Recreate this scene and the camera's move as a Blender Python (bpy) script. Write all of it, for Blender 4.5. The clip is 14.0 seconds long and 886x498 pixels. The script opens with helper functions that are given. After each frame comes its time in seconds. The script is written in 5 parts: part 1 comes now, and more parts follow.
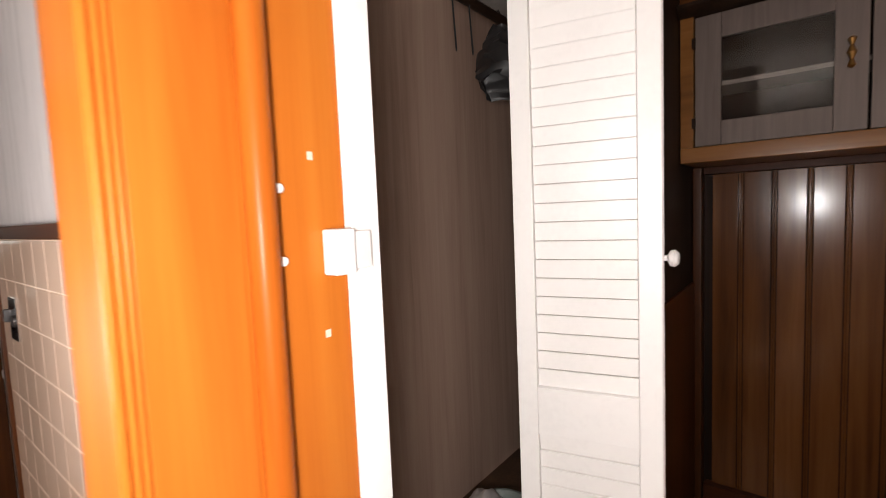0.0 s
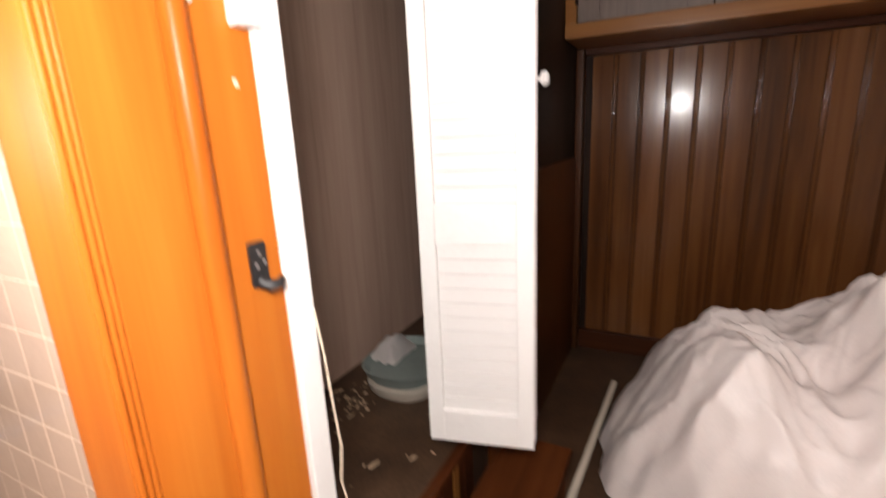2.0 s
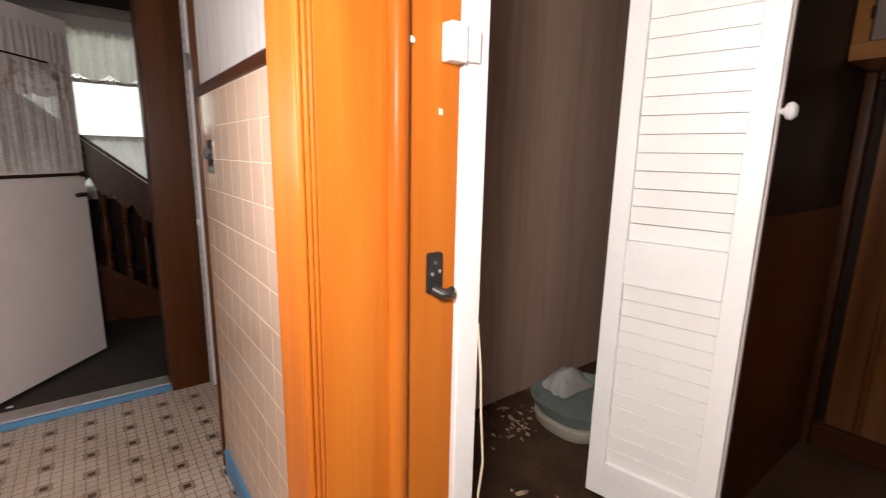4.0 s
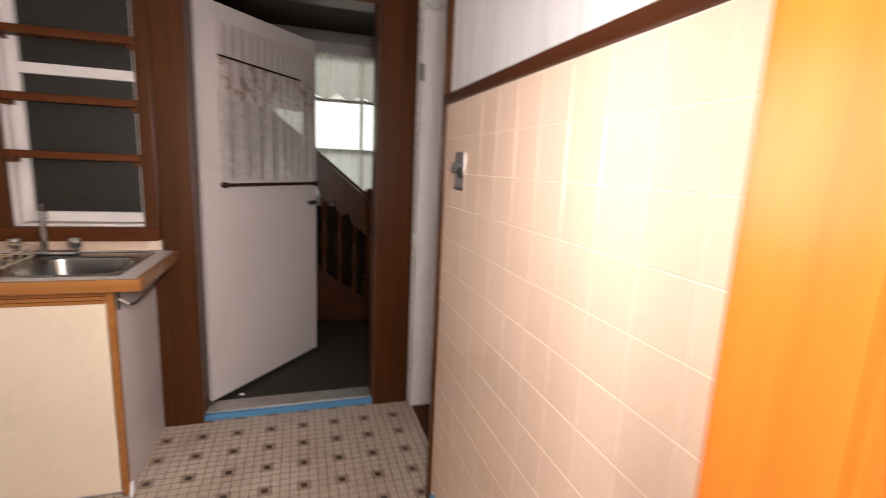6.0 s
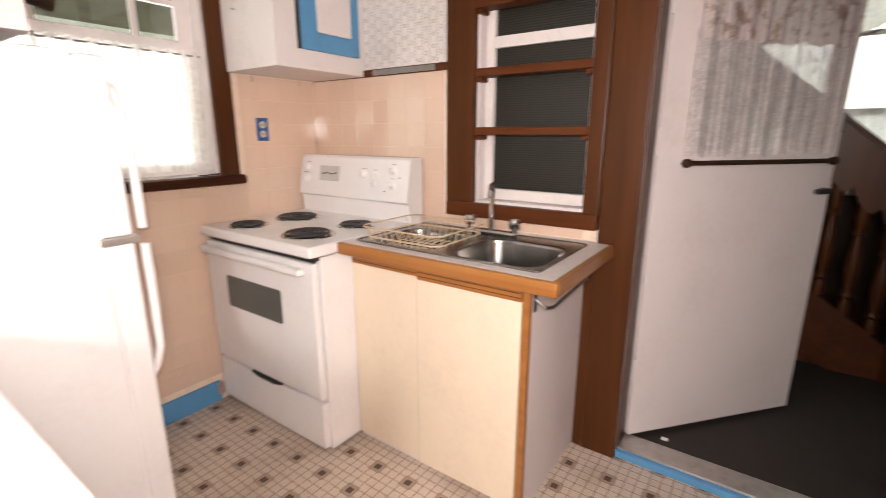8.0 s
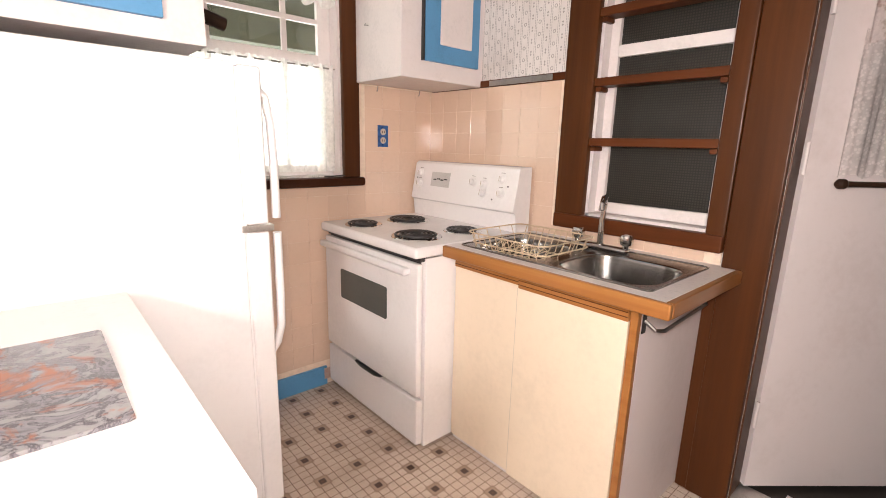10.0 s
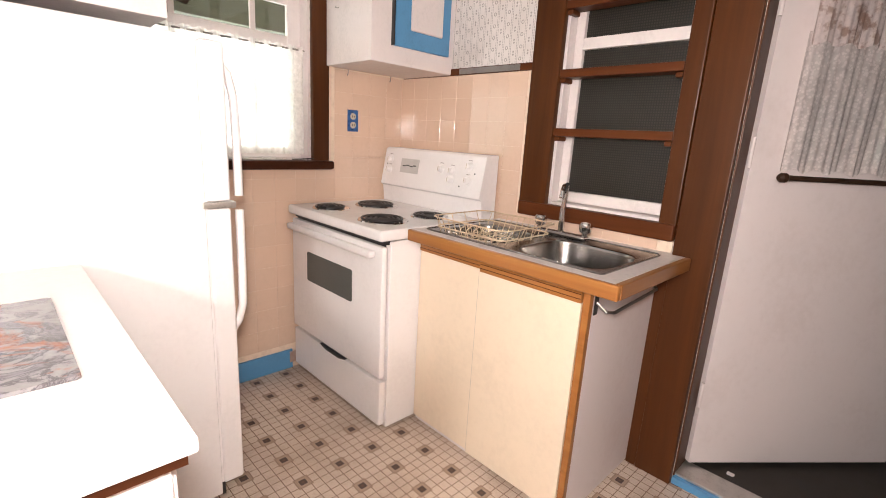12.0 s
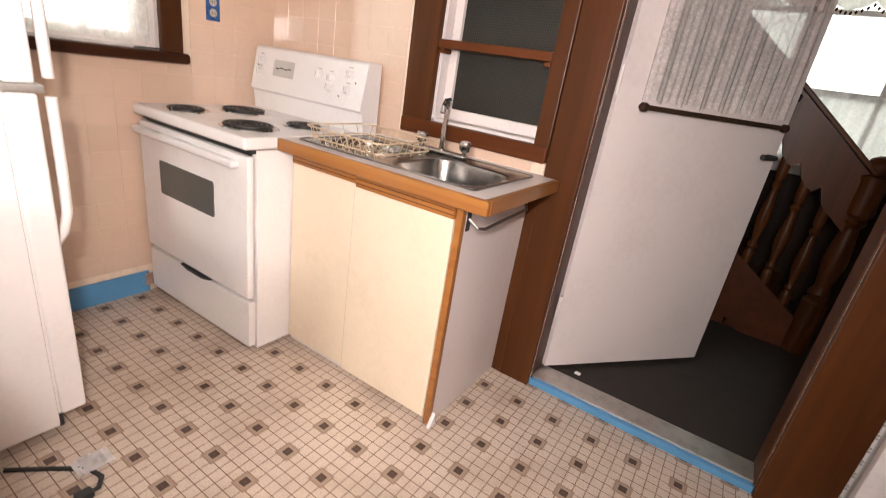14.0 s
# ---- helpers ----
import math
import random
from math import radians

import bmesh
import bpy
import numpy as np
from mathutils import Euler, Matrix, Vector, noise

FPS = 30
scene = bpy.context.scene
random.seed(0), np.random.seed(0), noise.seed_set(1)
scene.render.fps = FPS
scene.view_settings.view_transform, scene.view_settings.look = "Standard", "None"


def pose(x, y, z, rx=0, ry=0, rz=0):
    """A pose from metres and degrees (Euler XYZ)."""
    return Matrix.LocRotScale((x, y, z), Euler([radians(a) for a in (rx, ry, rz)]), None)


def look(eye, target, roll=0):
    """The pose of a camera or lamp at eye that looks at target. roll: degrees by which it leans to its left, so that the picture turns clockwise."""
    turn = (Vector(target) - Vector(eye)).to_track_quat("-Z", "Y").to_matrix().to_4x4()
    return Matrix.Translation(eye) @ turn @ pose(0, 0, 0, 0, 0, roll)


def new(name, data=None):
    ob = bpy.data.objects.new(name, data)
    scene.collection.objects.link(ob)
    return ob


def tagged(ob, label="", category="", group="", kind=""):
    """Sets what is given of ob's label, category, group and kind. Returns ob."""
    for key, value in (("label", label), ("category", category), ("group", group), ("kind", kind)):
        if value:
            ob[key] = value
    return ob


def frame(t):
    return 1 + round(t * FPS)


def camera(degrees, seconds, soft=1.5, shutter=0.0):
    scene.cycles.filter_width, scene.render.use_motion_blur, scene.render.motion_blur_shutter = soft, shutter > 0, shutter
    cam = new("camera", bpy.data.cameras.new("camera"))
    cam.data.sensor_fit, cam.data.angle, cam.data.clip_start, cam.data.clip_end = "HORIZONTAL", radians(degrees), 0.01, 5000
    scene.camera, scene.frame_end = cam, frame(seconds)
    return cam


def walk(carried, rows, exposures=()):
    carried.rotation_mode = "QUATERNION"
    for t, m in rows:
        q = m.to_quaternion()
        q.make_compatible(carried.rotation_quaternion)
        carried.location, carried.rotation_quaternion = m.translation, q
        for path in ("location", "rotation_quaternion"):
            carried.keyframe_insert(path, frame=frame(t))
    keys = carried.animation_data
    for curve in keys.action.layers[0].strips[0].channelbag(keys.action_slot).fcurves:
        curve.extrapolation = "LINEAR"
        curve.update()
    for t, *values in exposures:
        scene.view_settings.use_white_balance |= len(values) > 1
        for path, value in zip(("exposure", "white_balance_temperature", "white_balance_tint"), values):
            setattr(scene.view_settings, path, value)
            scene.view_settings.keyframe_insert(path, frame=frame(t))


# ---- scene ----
cam = camera(87.6, 14.0, soft=0.6, shutter=0.5)
PATH = [
    (0, (0.225, -0.083, 1.536), (-1.002, 1.489, 1.381), -2.4),
    (0.5, (0.297, -0.207, 1.551), (-0.888, 1.398, 1.418), -1.4),
    (1, (0.293, -0.213, 1.468), (-0.821, 1.437, 1.283), -1.4),
    (1.5, (0.256, -0.233, 1.405), (-0.825, 1.421, 1.094), -1.6),
    (2, (0.314, -0.207, 1.309), (-0.567, 1.521, 0.822), -2.7),
    (2.2, (0.336, -0.214, 1.241), (-0.493, 1.517, 0.678), -0.5),
    (4.3, (0.363, -0.174, 1.34), (-1.258, 0.927, 0.94), 1.2),
    (4.5, (0.312, -0.199, 1.35), (-1.335, 0.851, 0.918), 0.9),
    (5, (0.18, -0.302, 1.353), (-1.54, 0.581, 0.84), -0.7),
    (5.5, (0.073, -0.345, 1.35), (-1.618, 0.56, 0.784), 0.8),
    (6, (-0.073, -0.299, 1.315), (-1.951, 0.291, 0.964), 2.6),
    (6.5, (-0.259, -0.258, 1.28), (-2.211, -0.121, 0.869), 4.6),
    (7, (-0.426, -0.328, 1.271), (-2.359, -0.495, 0.787), 1.7),
    (7.5, (-0.583, -0.40, 1.255), (-2.41, -1.093, 0.828), 1.9),
    (8, (-0.718, -0.396, 1.276), (-2.302, -1.517, 0.795), 0.0),
    (8.5, (-0.71, -0.442, 1.254), (-2.088, -1.805, 0.762), -0.3),
    (8.7, (-0.72, -0.482, 1.277), (-2.04, -1.893, 0.762), -1.2),
    (10.8, (-0.693, -0.34, 1.244), (-2.013, -1.788, 0.844), 3.1),
    (11, (-0.695, -0.338, 1.241), (-2.027, -1.772, 0.831), 3.4),
    (11.5, (-0.702, -0.333, 1.239), (-2.064, -1.734, 0.811), 3.6),
    (12, (-0.709, -0.335, 1.236), (-2.084, -1.712, 0.772), 3.4),
    (12.5, (-0.713, -0.346, 1.223), (-2.121, -1.668, 0.702), 4.8),
    (13, (-0.75, -0.332, 1.221), (-2.287, -1.46, 0.618), 2.8),
    (13.5, (-0.758, -0.329, 1.21), (-2.379, -1.33, 0.602), 7.3),
    (14, (-0.777, -0.307, 1.19), (-2.388, -1.254, 0.477), 9.0),
]
walk(cam, [(t, look(eye, target, roll)) for t, eye, target, roll in PATH],
     [(0.0, -0.95), (1.0, -0.95), (1.5, -0.85), (2.2, -0.5), (3.5, -0.8), (4.5, -0.9), (5.5, -0.8), (6.0, -0.7), (6.5, -0.35), (7.0, -0.45), (7.5, -0.45), (8.0, -0.15), (12.5, -0.1), (14.0, 0.0)])

# ---- light ----
world = bpy.data.worlds.new("sky")
scene.world = world
world.use_nodes = True
wn = world.node_tree.nodes
sky = wn.new("ShaderNodeTexSky")
sky.sky_type, sky.sun_disc = "NISHITA", False
sky.sun_elevation, sky.sun_rotation = radians(40), radians(200)
wn["Background"].inputs[1].default_value = 0.12
world.node_tree.links.new(sky.outputs[0], wn["Background"].inputs[0])
sun = new("sun", bpy.data.lights.new("sun", "SUN"))
sun.data.energy, sun.data.angle, sun.data.color = 1.2, radians(12), (1.0, 0.95, 0.88)
sun.matrix_basis = look((0, -6, 6), (0, 0, 0))


def lamp(name, place, watts, radius=0.09, color=(1.0, 0.94, 0.91)):
    ob = new(name, bpy.data.lights.new(name, "POINT"))
    ob.data.energy, ob.data.shadow_soft_size, ob.data.color = watts, radius, color
    ob.location = place
    return ob


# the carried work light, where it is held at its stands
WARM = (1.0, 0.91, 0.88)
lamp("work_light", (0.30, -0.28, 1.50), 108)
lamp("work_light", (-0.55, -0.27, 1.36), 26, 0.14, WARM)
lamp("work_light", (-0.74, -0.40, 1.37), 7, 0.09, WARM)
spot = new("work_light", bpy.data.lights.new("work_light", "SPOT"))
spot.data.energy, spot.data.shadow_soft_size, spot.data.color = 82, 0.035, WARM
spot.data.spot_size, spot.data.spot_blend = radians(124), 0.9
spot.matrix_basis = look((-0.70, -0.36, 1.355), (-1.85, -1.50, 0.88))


# ---- materials ----
def nodes_of(name):
    m = bpy.data.materials.new(name)
    m.use_nodes = True
    return m, m.node_tree.nodes, m.node_tree.links, m.node_tree.nodes["Principled BSDF"]


def ramp(n, links, src, stops):
    r = n.new("ShaderNodeValToRGB")
    e = r.color_ramp.elements
    while len(e) < len(stops):
        e.new(0.5)
    for el, (p, c) in zip(e, stops):
        el.position, el.color = p, (*c, 1)
    links.new(src, r.inputs[0])
    return r


def coords(n, links, scale=(1, 1, 1)):
    tc = n.new("ShaderNodeNewGeometry")
    mp = n.new("ShaderNodeMapping")
    mp.inputs["Scale"].default_value = scale
    links.new(tc.outputs["Position"], mp.inputs["Vector"])
    return mp.outputs["Vector"]


def noise_tex(n, links, vec, scale, detail=6, rough=0.6, distort=0.0):
    t = n.new("ShaderNodeTexNoise")
    t.inputs["Scale"].default_value, t.inputs["Detail"].default_value = scale, detail
    t.inputs["Roughness"].default_value, t.inputs["Distortion"].default_value = rough, distort
    links.new(vec, t.inputs["Vector"])
    return t


def bump(n, links, bsdf, src, strength, dist=0.002):
    b = n.new("ShaderNodeBump")
    b.inputs["Strength"].default_value, b.inputs["Distance"].default_value = strength, dist
    links.new(src, b.inputs["Height"])
    links.new(b.outputs["Normal"], bsdf.inputs["Normal"])
    return b


def plain(name, color, rough=0.5, metal=0.0, vary=0.12, scale=9.0, relief=0.08, dirt=None, spec=0.5, stretch=(1, 1, 1), piece=0.0):
    """Paint, enamel, metal, cloth: colour with stains at two scales, uneven gloss and a fine relief."""
    m, n, links, b = nodes_of(name)
    vec = coords(n, links, stretch)
    big, fine = noise_tex(n, links, vec, scale), noise_tex(n, links, vec, scale * 14, 3)
    mix = n.new("ShaderNodeMix")
    mix.data_type = "FLOAT"
    mix.inputs[0].default_value = 0.35
    links.new(big.outputs["Fac"], mix.inputs[2])
    links.new(fine.outputs["Fac"], mix.inputs[3])
    low = dirt or tuple(c * (1 - vary * 2) for c in color)
    high = tuple(min(1, c * (1 + vary * 0.6)) for c in color)
    r = ramp(n, links, mix.outputs[0], [(0.28, low), (0.5, color), (0.75, high)])
    out = r.outputs[0]
    if piece:
        info, hsv = n.new("ShaderNodeObjectInfo"), n.new("ShaderNodeHueSaturation")
        mr = n.new("ShaderNodeMapRange")
        mr.inputs[3].default_value, mr.inputs[4].default_value = 1 - piece, 1 + piece
        links.new(info.outputs["Random"], mr.inputs[0])
        links.new(mr.outputs[0], hsv.inputs["Value"])
        links.new(out, hsv.inputs["Color"])
        out = hsv.outputs[0]
    links.new(out, b.inputs["Base Color"])
    mr = n.new("ShaderNodeMapRange")
    mr.inputs[3].default_value, mr.inputs[4].default_value = rough * 0.7, min(1, rough * 1.3)
    links.new(big.outputs["Fac"], mr.inputs[0])
    links.new(mr.outputs[0], b.inputs["Roughness"])
    b.inputs["Metallic"].default_value = metal
    b.inputs["Specular IOR Level"].default_value = spec
    if relief:
        bump(n, links, b, mix.outputs[0], relief)
    return m


def wood(name, dark, mid, light, rough=0.3, axis="z", grain=1.0, coat=0.0, piece=0.0, gloss=0.3):
    """Varnished wood: long grain along an axis, slow waves of tone and fine pores."""
    m, n, links, b = nodes_of(name)
    s = {"x": (1.2, 26, 26), "y": (26, 1.2, 26), "z": (26, 26, 1.2)}[axis]
    vec = coords(n, links, tuple(v * grain for v in s))
    a = noise_tex(n, links, vec, 1.0, 8, 0.62, 0.6)
    wide = noise_tex(n, links, coords(n, links, tuple(max(0.6, v / 8) for v in s)), 1.0, 3, 0.5, 0.3)
    fine = noise_tex(n, links, coords(n, links, tuple(v * 7 for v in s)), 1.0, 2)
    mix = n.new("ShaderNodeMix")
    mix.data_type = "FLOAT"
    mix.inputs[0].default_value = 0.45
    links.new(a.outputs["Fac"], mix.inputs[2])
    links.new(wide.outputs["Fac"], mix.inputs[3])
    r = ramp(n, links, mix.outputs[0], [(0.3, dark), (0.5, mid), (0.72, light)])
    out = r.outputs[0]
    if piece:
        info, hsv, mr = n.new("ShaderNodeObjectInfo"), n.new("ShaderNodeHueSaturation"), n.new("ShaderNodeMapRange")
        mr.inputs[3].default_value, mr.inputs[4].default_value = 1 - piece, 1 + piece
        links.new(info.outputs["Random"], mr.inputs[0])
        links.new(mr.outputs[0], hsv.inputs["Value"])
        links.new(out, hsv.inputs["Color"])
        out = hsv.outputs[0]
    links.new(out, b.inputs["Base Color"])
    b.inputs["Roughness"].default_value = rough
    b.inputs["Specular IOR Level"].default_value = gloss
    b.inputs["Coat Weight"].default_value, b.inputs["Coat Roughness"].default_value = coat, 0.12
    bump(n, links, b, fine.outputs["Fac"], 0.15, 0.001)
    return m


def math_node(n, links, op, a, b=0.0):
    q = n.new("ShaderNodeMath")
    q.operation = op
    for k, v in enumerate((a, b)):
        if isinstance(v, (int, float)):
            q.inputs[k].default_value = v
        else:
            links.new(v, q.inputs[k])
    return q.outputs[0]


def lattice(n, links, axis_out, pitch, shift):
    """Distance from the nearest line of a grid, in units of its pitch."""
    v = math_node(n, links, "DIVIDE", math_node(n, links, "SUBTRACT", axis_out, shift), pitch)
    return math_node(n, links, "ABSOLUTE", math_node(n, links, "SUBTRACT", math_node(n, links, "FRACT", math_node(n, links, "ADD", v, 100.5)), 0.5))


PITCH, DOT_X, DOT_Y = 0.1524, -1.85, -0.75


def vinyl():
    """Printed sheet vinyl: cream squares, thin brown lines, a dark square in a tan frame at every sixth inch."""
    m, n, links, b = nodes_of("printed vinyl")
    geo, sep = n.new("ShaderNodeNewGeometry"), n.new("ShaderNodeSeparateXYZ")
    links.new(geo.outputs["Position"], sep.inputs[0])
    d = [lattice(n, links, sep.outputs[k], PITCH, s) for k, s in ((0, DOT_X), (1, DOT_Y))]
    q = [lattice(n, links, sep.outputs[k], PITCH / 4, s + PITCH / 8) for k, s in ((0, DOT_X), (1, DOT_Y))]
    far = math_node(n, links, "MAXIMUM", d[0], d[1])
    line = math_node(n, links, "LESS_THAN", math_node(n, links, "MINIMUM", q[0], q[1]), 0.036)
    dot = math_node(n, links, "LESS_THAN", far, 0.088)
    core = math_node(n, links, "LESS_THAN", far, 0.03)
    edge = math_node(n, links, "LESS_THAN", math_node(n, links, "ABSOLUTE", math_node(n, links, "SUBTRACT", far, 0.155)), 0.01)
    square = math_node(n, links, "LESS_THAN", far, 0.185)
    outline = math_node(n, links, "MULTIPLY", square, math_node(n, links, "GREATER_THAN", far, 0.165))
    vec = coords(n, links)
    big, fine = noise_tex(n, links, vec, 3.0, 5), noise_tex(n, links, vec, 160, 2)
    cream = ramp(n, links, big.outputs["Fac"], [(0.25, (0.40, 0.31, 0.24)), (0.5, (0.56, 0.46, 0.38)), (0.8, (0.62, 0.52, 0.43))])
    speck = ramp(n, links, fine.outputs["Fac"], [(0.3, (0.75, 0.72, 0.70)), (0.55, (1, 1, 1))])
    mul = n.new("ShaderNodeMix")
    mul.data_type, mul.blend_type = "RGBA", "MULTIPLY"
    mul.inputs[0].default_value = 0.7
    links.new(cream.outputs[0], mul.inputs[6])
    links.new(speck.outputs[0], mul.inputs[7])
    out = mul.outputs[2]
    for fac, color, amount in ((line, (0.13, 0.065, 0.038), 0.92), (square, (0.34, 0.245, 0.18), 0.85), (outline, (0.2, 0.12, 0.08), 0.6),
                               (edge, (0.24, 0.16, 0.11), 0.6), (dot, (0.045, 0.022, 0.014), 0.95), (core, (0.10, 0.05, 0.03), 0.9)):
        x = n.new("ShaderNodeMix")
        x.data_type = "RGBA"
        links.new(math_node(n, links, "MULTIPLY", fac, amount), x.inputs[0])
        links.new(out, x.inputs[6])
        x.inputs[7].default_value = (*color, 1)
        out = x.outputs[2]
    links.new(out, b.inputs["Base Color"])
    b.inputs["Roughness"].default_value = 0.45
    bump(n, links, b, big.outputs["Fac"], 0.1)
    return m


def wallpaper(name="striped wallpaper"):
    """Off-white paper with narrow grey stripes and small motifs between them."""
    m, n, links, b = nodes_of(name)
    geo, sep = n.new("ShaderNodeNewGeometry"), n.new("ShaderNodeSeparateXYZ")
    links.new(geo.outputs["Position"], sep.inputs[0])
    along = math_node(n, links, "ADD", sep.outputs[0], sep.outputs[1])
    s = lattice(n, links, along, 0.040, 0.0)
    c = lattice(n, links, along, 0.080, 0.020)
    c2 = lattice(n, links, along, 0.080, 0.060)
    h, h2 = lattice(n, links, sep.outputs[2], 0.05, 0.0), lattice(n, links, sep.outputs[2], 0.05, 0.025)
    dash = lattice(n, links, sep.outputs[2], 0.011, 0.0)
    stripe = math_node(n, links, "MULTIPLY", math_node(n, links, "LESS_THAN", math_node(n, links, "ABSOLUTE", math_node(n, links, "SUBTRACT", s, 0.10)), 0.035), math_node(n, links, "GREATER_THAN", dash, 0.12))
    dx, dz = math_node(n, links, "MULTIPLY", c, 0.080), math_node(n, links, "MULTIPLY", h, 0.05)
    ring = math_node(n, links, "POWER", math_node(n, links, "ADD", math_node(n, links, "POWER", dx, 2.0), math_node(n, links, "POWER", dz, 2.0)), 0.5)
    motif = math_node(n, links, "LESS_THAN", math_node(n, links, "ABSOLUTE", math_node(n, links, "SUBTRACT", ring, 0.0065)), 0.0017)
    ex, ez = math_node(n, links, "MULTIPLY", c2, 0.080), math_node(n, links, "MULTIPLY", h2, 0.05)
    leafy = math_node(n, links, "LESS_THAN", math_node(n, links, "ADD", ex, math_node(n, links, "ABSOLUTE", math_node(n, links, "SUBTRACT", ez, 0.006))), 0.0055)
    fac = math_node(n, links, "MULTIPLY", math_node(n, links, "MAXIMUM", stripe, math_node(n, links, "MAXIMUM", motif, leafy)), 0.72)
    big = noise_tex(n, links, coords(n, links), 4.0, 5)
    base = ramp(n, links, big.outputs["Fac"], [(0.3, (0.62, 0.57, 0.54)), (0.6, (0.74, 0.70, 0.67))])
    x = n.new("ShaderNodeMix")
    x.data_type = "RGBA"
    links.new(fac, x.inputs[0])
    links.new(base.outputs[0], x.inputs[6])
    x.inputs[7].default_value = (0.25, 0.24, 0.22, 1)
    links.new(x.outputs[2], b.inputs["Base Color"])
    b.inputs["Roughness"].default_value = 0.8
    bump(n, links, b, noise_tex(n, links, coords(n, links), 120, 3).outputs["Fac"], 0.2)
    return m


def glass(name, color=(0.93, 0.95, 0.94), rough=0.02, pattern=0.0):
    m, n, links, b = nodes_of(name)
    b.inputs["Base Color"].default_value = (*color, 1)
    b.inputs["Roughness"].default_value, b.inputs["Transmission Weight"].default_value = rough, 1.0
    b.inputs["IOR"].default_value = 1.45
    if pattern:
        geo, sep = n.new("ShaderNodeNewGeometry"), n.new("ShaderNodeSeparateXYZ")
        links.new(geo.outputs["Position"], sep.inputs[0])
        q = math_node(n, links, "MAXIMUM", lattice(n, links, sep.outputs[1], pattern, 0.0), lattice(n, links, sep.outputs[2], pattern, 0.0))
        bump(n, links, b, q, 0.5, 0.003)
    return m


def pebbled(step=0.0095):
    """Opaque patterned glass with a grid of small raised beads, seen from the lit side; the dimness behind is painted
    in as dark colour.
    """
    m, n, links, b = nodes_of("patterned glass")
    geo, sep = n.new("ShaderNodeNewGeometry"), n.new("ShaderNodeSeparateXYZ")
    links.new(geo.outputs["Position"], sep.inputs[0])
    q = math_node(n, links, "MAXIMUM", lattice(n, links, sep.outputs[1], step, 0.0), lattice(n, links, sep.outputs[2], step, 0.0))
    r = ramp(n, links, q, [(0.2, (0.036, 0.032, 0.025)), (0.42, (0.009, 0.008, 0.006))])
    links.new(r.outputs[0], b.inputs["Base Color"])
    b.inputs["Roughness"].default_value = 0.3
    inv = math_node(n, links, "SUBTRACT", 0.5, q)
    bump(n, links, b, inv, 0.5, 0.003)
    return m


def sheer(name, color, solid, scale=60.0, lace=0.0, print_color=None):
    """Thin curtain cloth: part of the light goes straight through, part is scattered."""
    m, n, links, b = nodes_of(name)
    vec = coords(n, links)
    weave, flower = noise_tex(n, links, vec, scale, 3), n.new("ShaderNodeTexVoronoi")
    flower.inputs["Scale"].default_value = 95
    links.new(vec, flower.inputs["Vector"])
    b.inputs["Base Color"].default_value = (*color, 1)
    b.inputs["Roughness"].default_value = 0.9
    if print_color:
        blot = ramp(n, links, noise_tex(n, links, vec, 24, 4).outputs["Fac"], [(0.52, color), (0.60, print_color)])
        links.new(blot.outputs[0], b.inputs["Base Color"])
    trans, mix1, clear, mix2 = n.new("ShaderNodeBsdfTranslucent"), n.new("ShaderNodeMixShader"), n.new("ShaderNodeBsdfTransparent"), n.new("ShaderNodeMixShader")
    trans.inputs[0].default_value = (*color, 1)
    mix1.inputs[0].default_value = 0.45
    links.new(b.outputs[0], mix1.inputs[1])
    links.new(trans.outputs[0], mix1.inputs[2])
    mr = n.new("ShaderNodeMapRange")
    mr.inputs[3].default_value, mr.inputs[4].default_value = solid - 0.25, solid + 0.25
    links.new(weave.outputs["Fac"], mr.inputs[0])
    fac = mr.outputs[0]
    if lace:
        hole = math_node(n, links, "MULTIPLY", math_node(n, links, "GREATER_THAN", flower.outputs["Distance"], 0.42), lace)
        fac = math_node(n, links, "SUBTRACT", fac, hole)
    links.new(fac, mix2.inputs[0])
    links.new(clear.outputs[0], mix2.inputs[1])
    links.new(mix1.outputs[0], mix2.inputs[2])
    links.new(mix2.outputs[0], n["Material Output"].inputs[0])
    return m


def glow(name, stops, strength, scale=2.0):
    m, n, links, b = nodes_of(name)
    t = noise_tex(n, links, coords(n, links), scale, 5)
    r = ramp(n, links, t.outputs["Fac"], stops)
    e = n.new("ShaderNodeEmission")
    e.inputs[1].default_value = strength
    links.new(r.outputs[0], e.inputs[0])
    links.new(e.outputs[0], n["Material Output"].inputs[0])
    return m


def marble():
    m, n, links, b = nodes_of("printed marble")
    vec = coords(n, links, (6, 9, 6))
    v = noise_tex(n, links, vec, 1.8, 9, 0.68, 1.5)
    r = ramp(n, links, v.outputs["Fac"], [(0.30, (0.055, 0.05, 0.055)), (0.43, (0.17, 0.16, 0.165)), (0.475, (0.035, 0.03, 0.037)), (0.52, (0.19, 0.18, 0.18)), (0.70, (0.24, 0.225, 0.22))])
    rust = noise_tex(n, links, coords(n, links), 8.0, 6, 0.65, 0.8)
    fac = ramp(n, links, rust.outputs["Fac"], [(0.53, (0, 0, 0)), (0.63, (1, 1, 1))])
    x = n.new("ShaderNodeMix")
    x.data_type = "RGBA"
    links.new(fac.outputs[0], x.inputs[0])
    links.new(r.outputs[0], x.inputs[6])
    x.inputs[7].default_value = (0.26, 0.08, 0.035, 1)
    links.new(x.outputs[2], b.inputs["Base Color"])
    b.inputs["Roughness"].default_value = 0.2
    return m


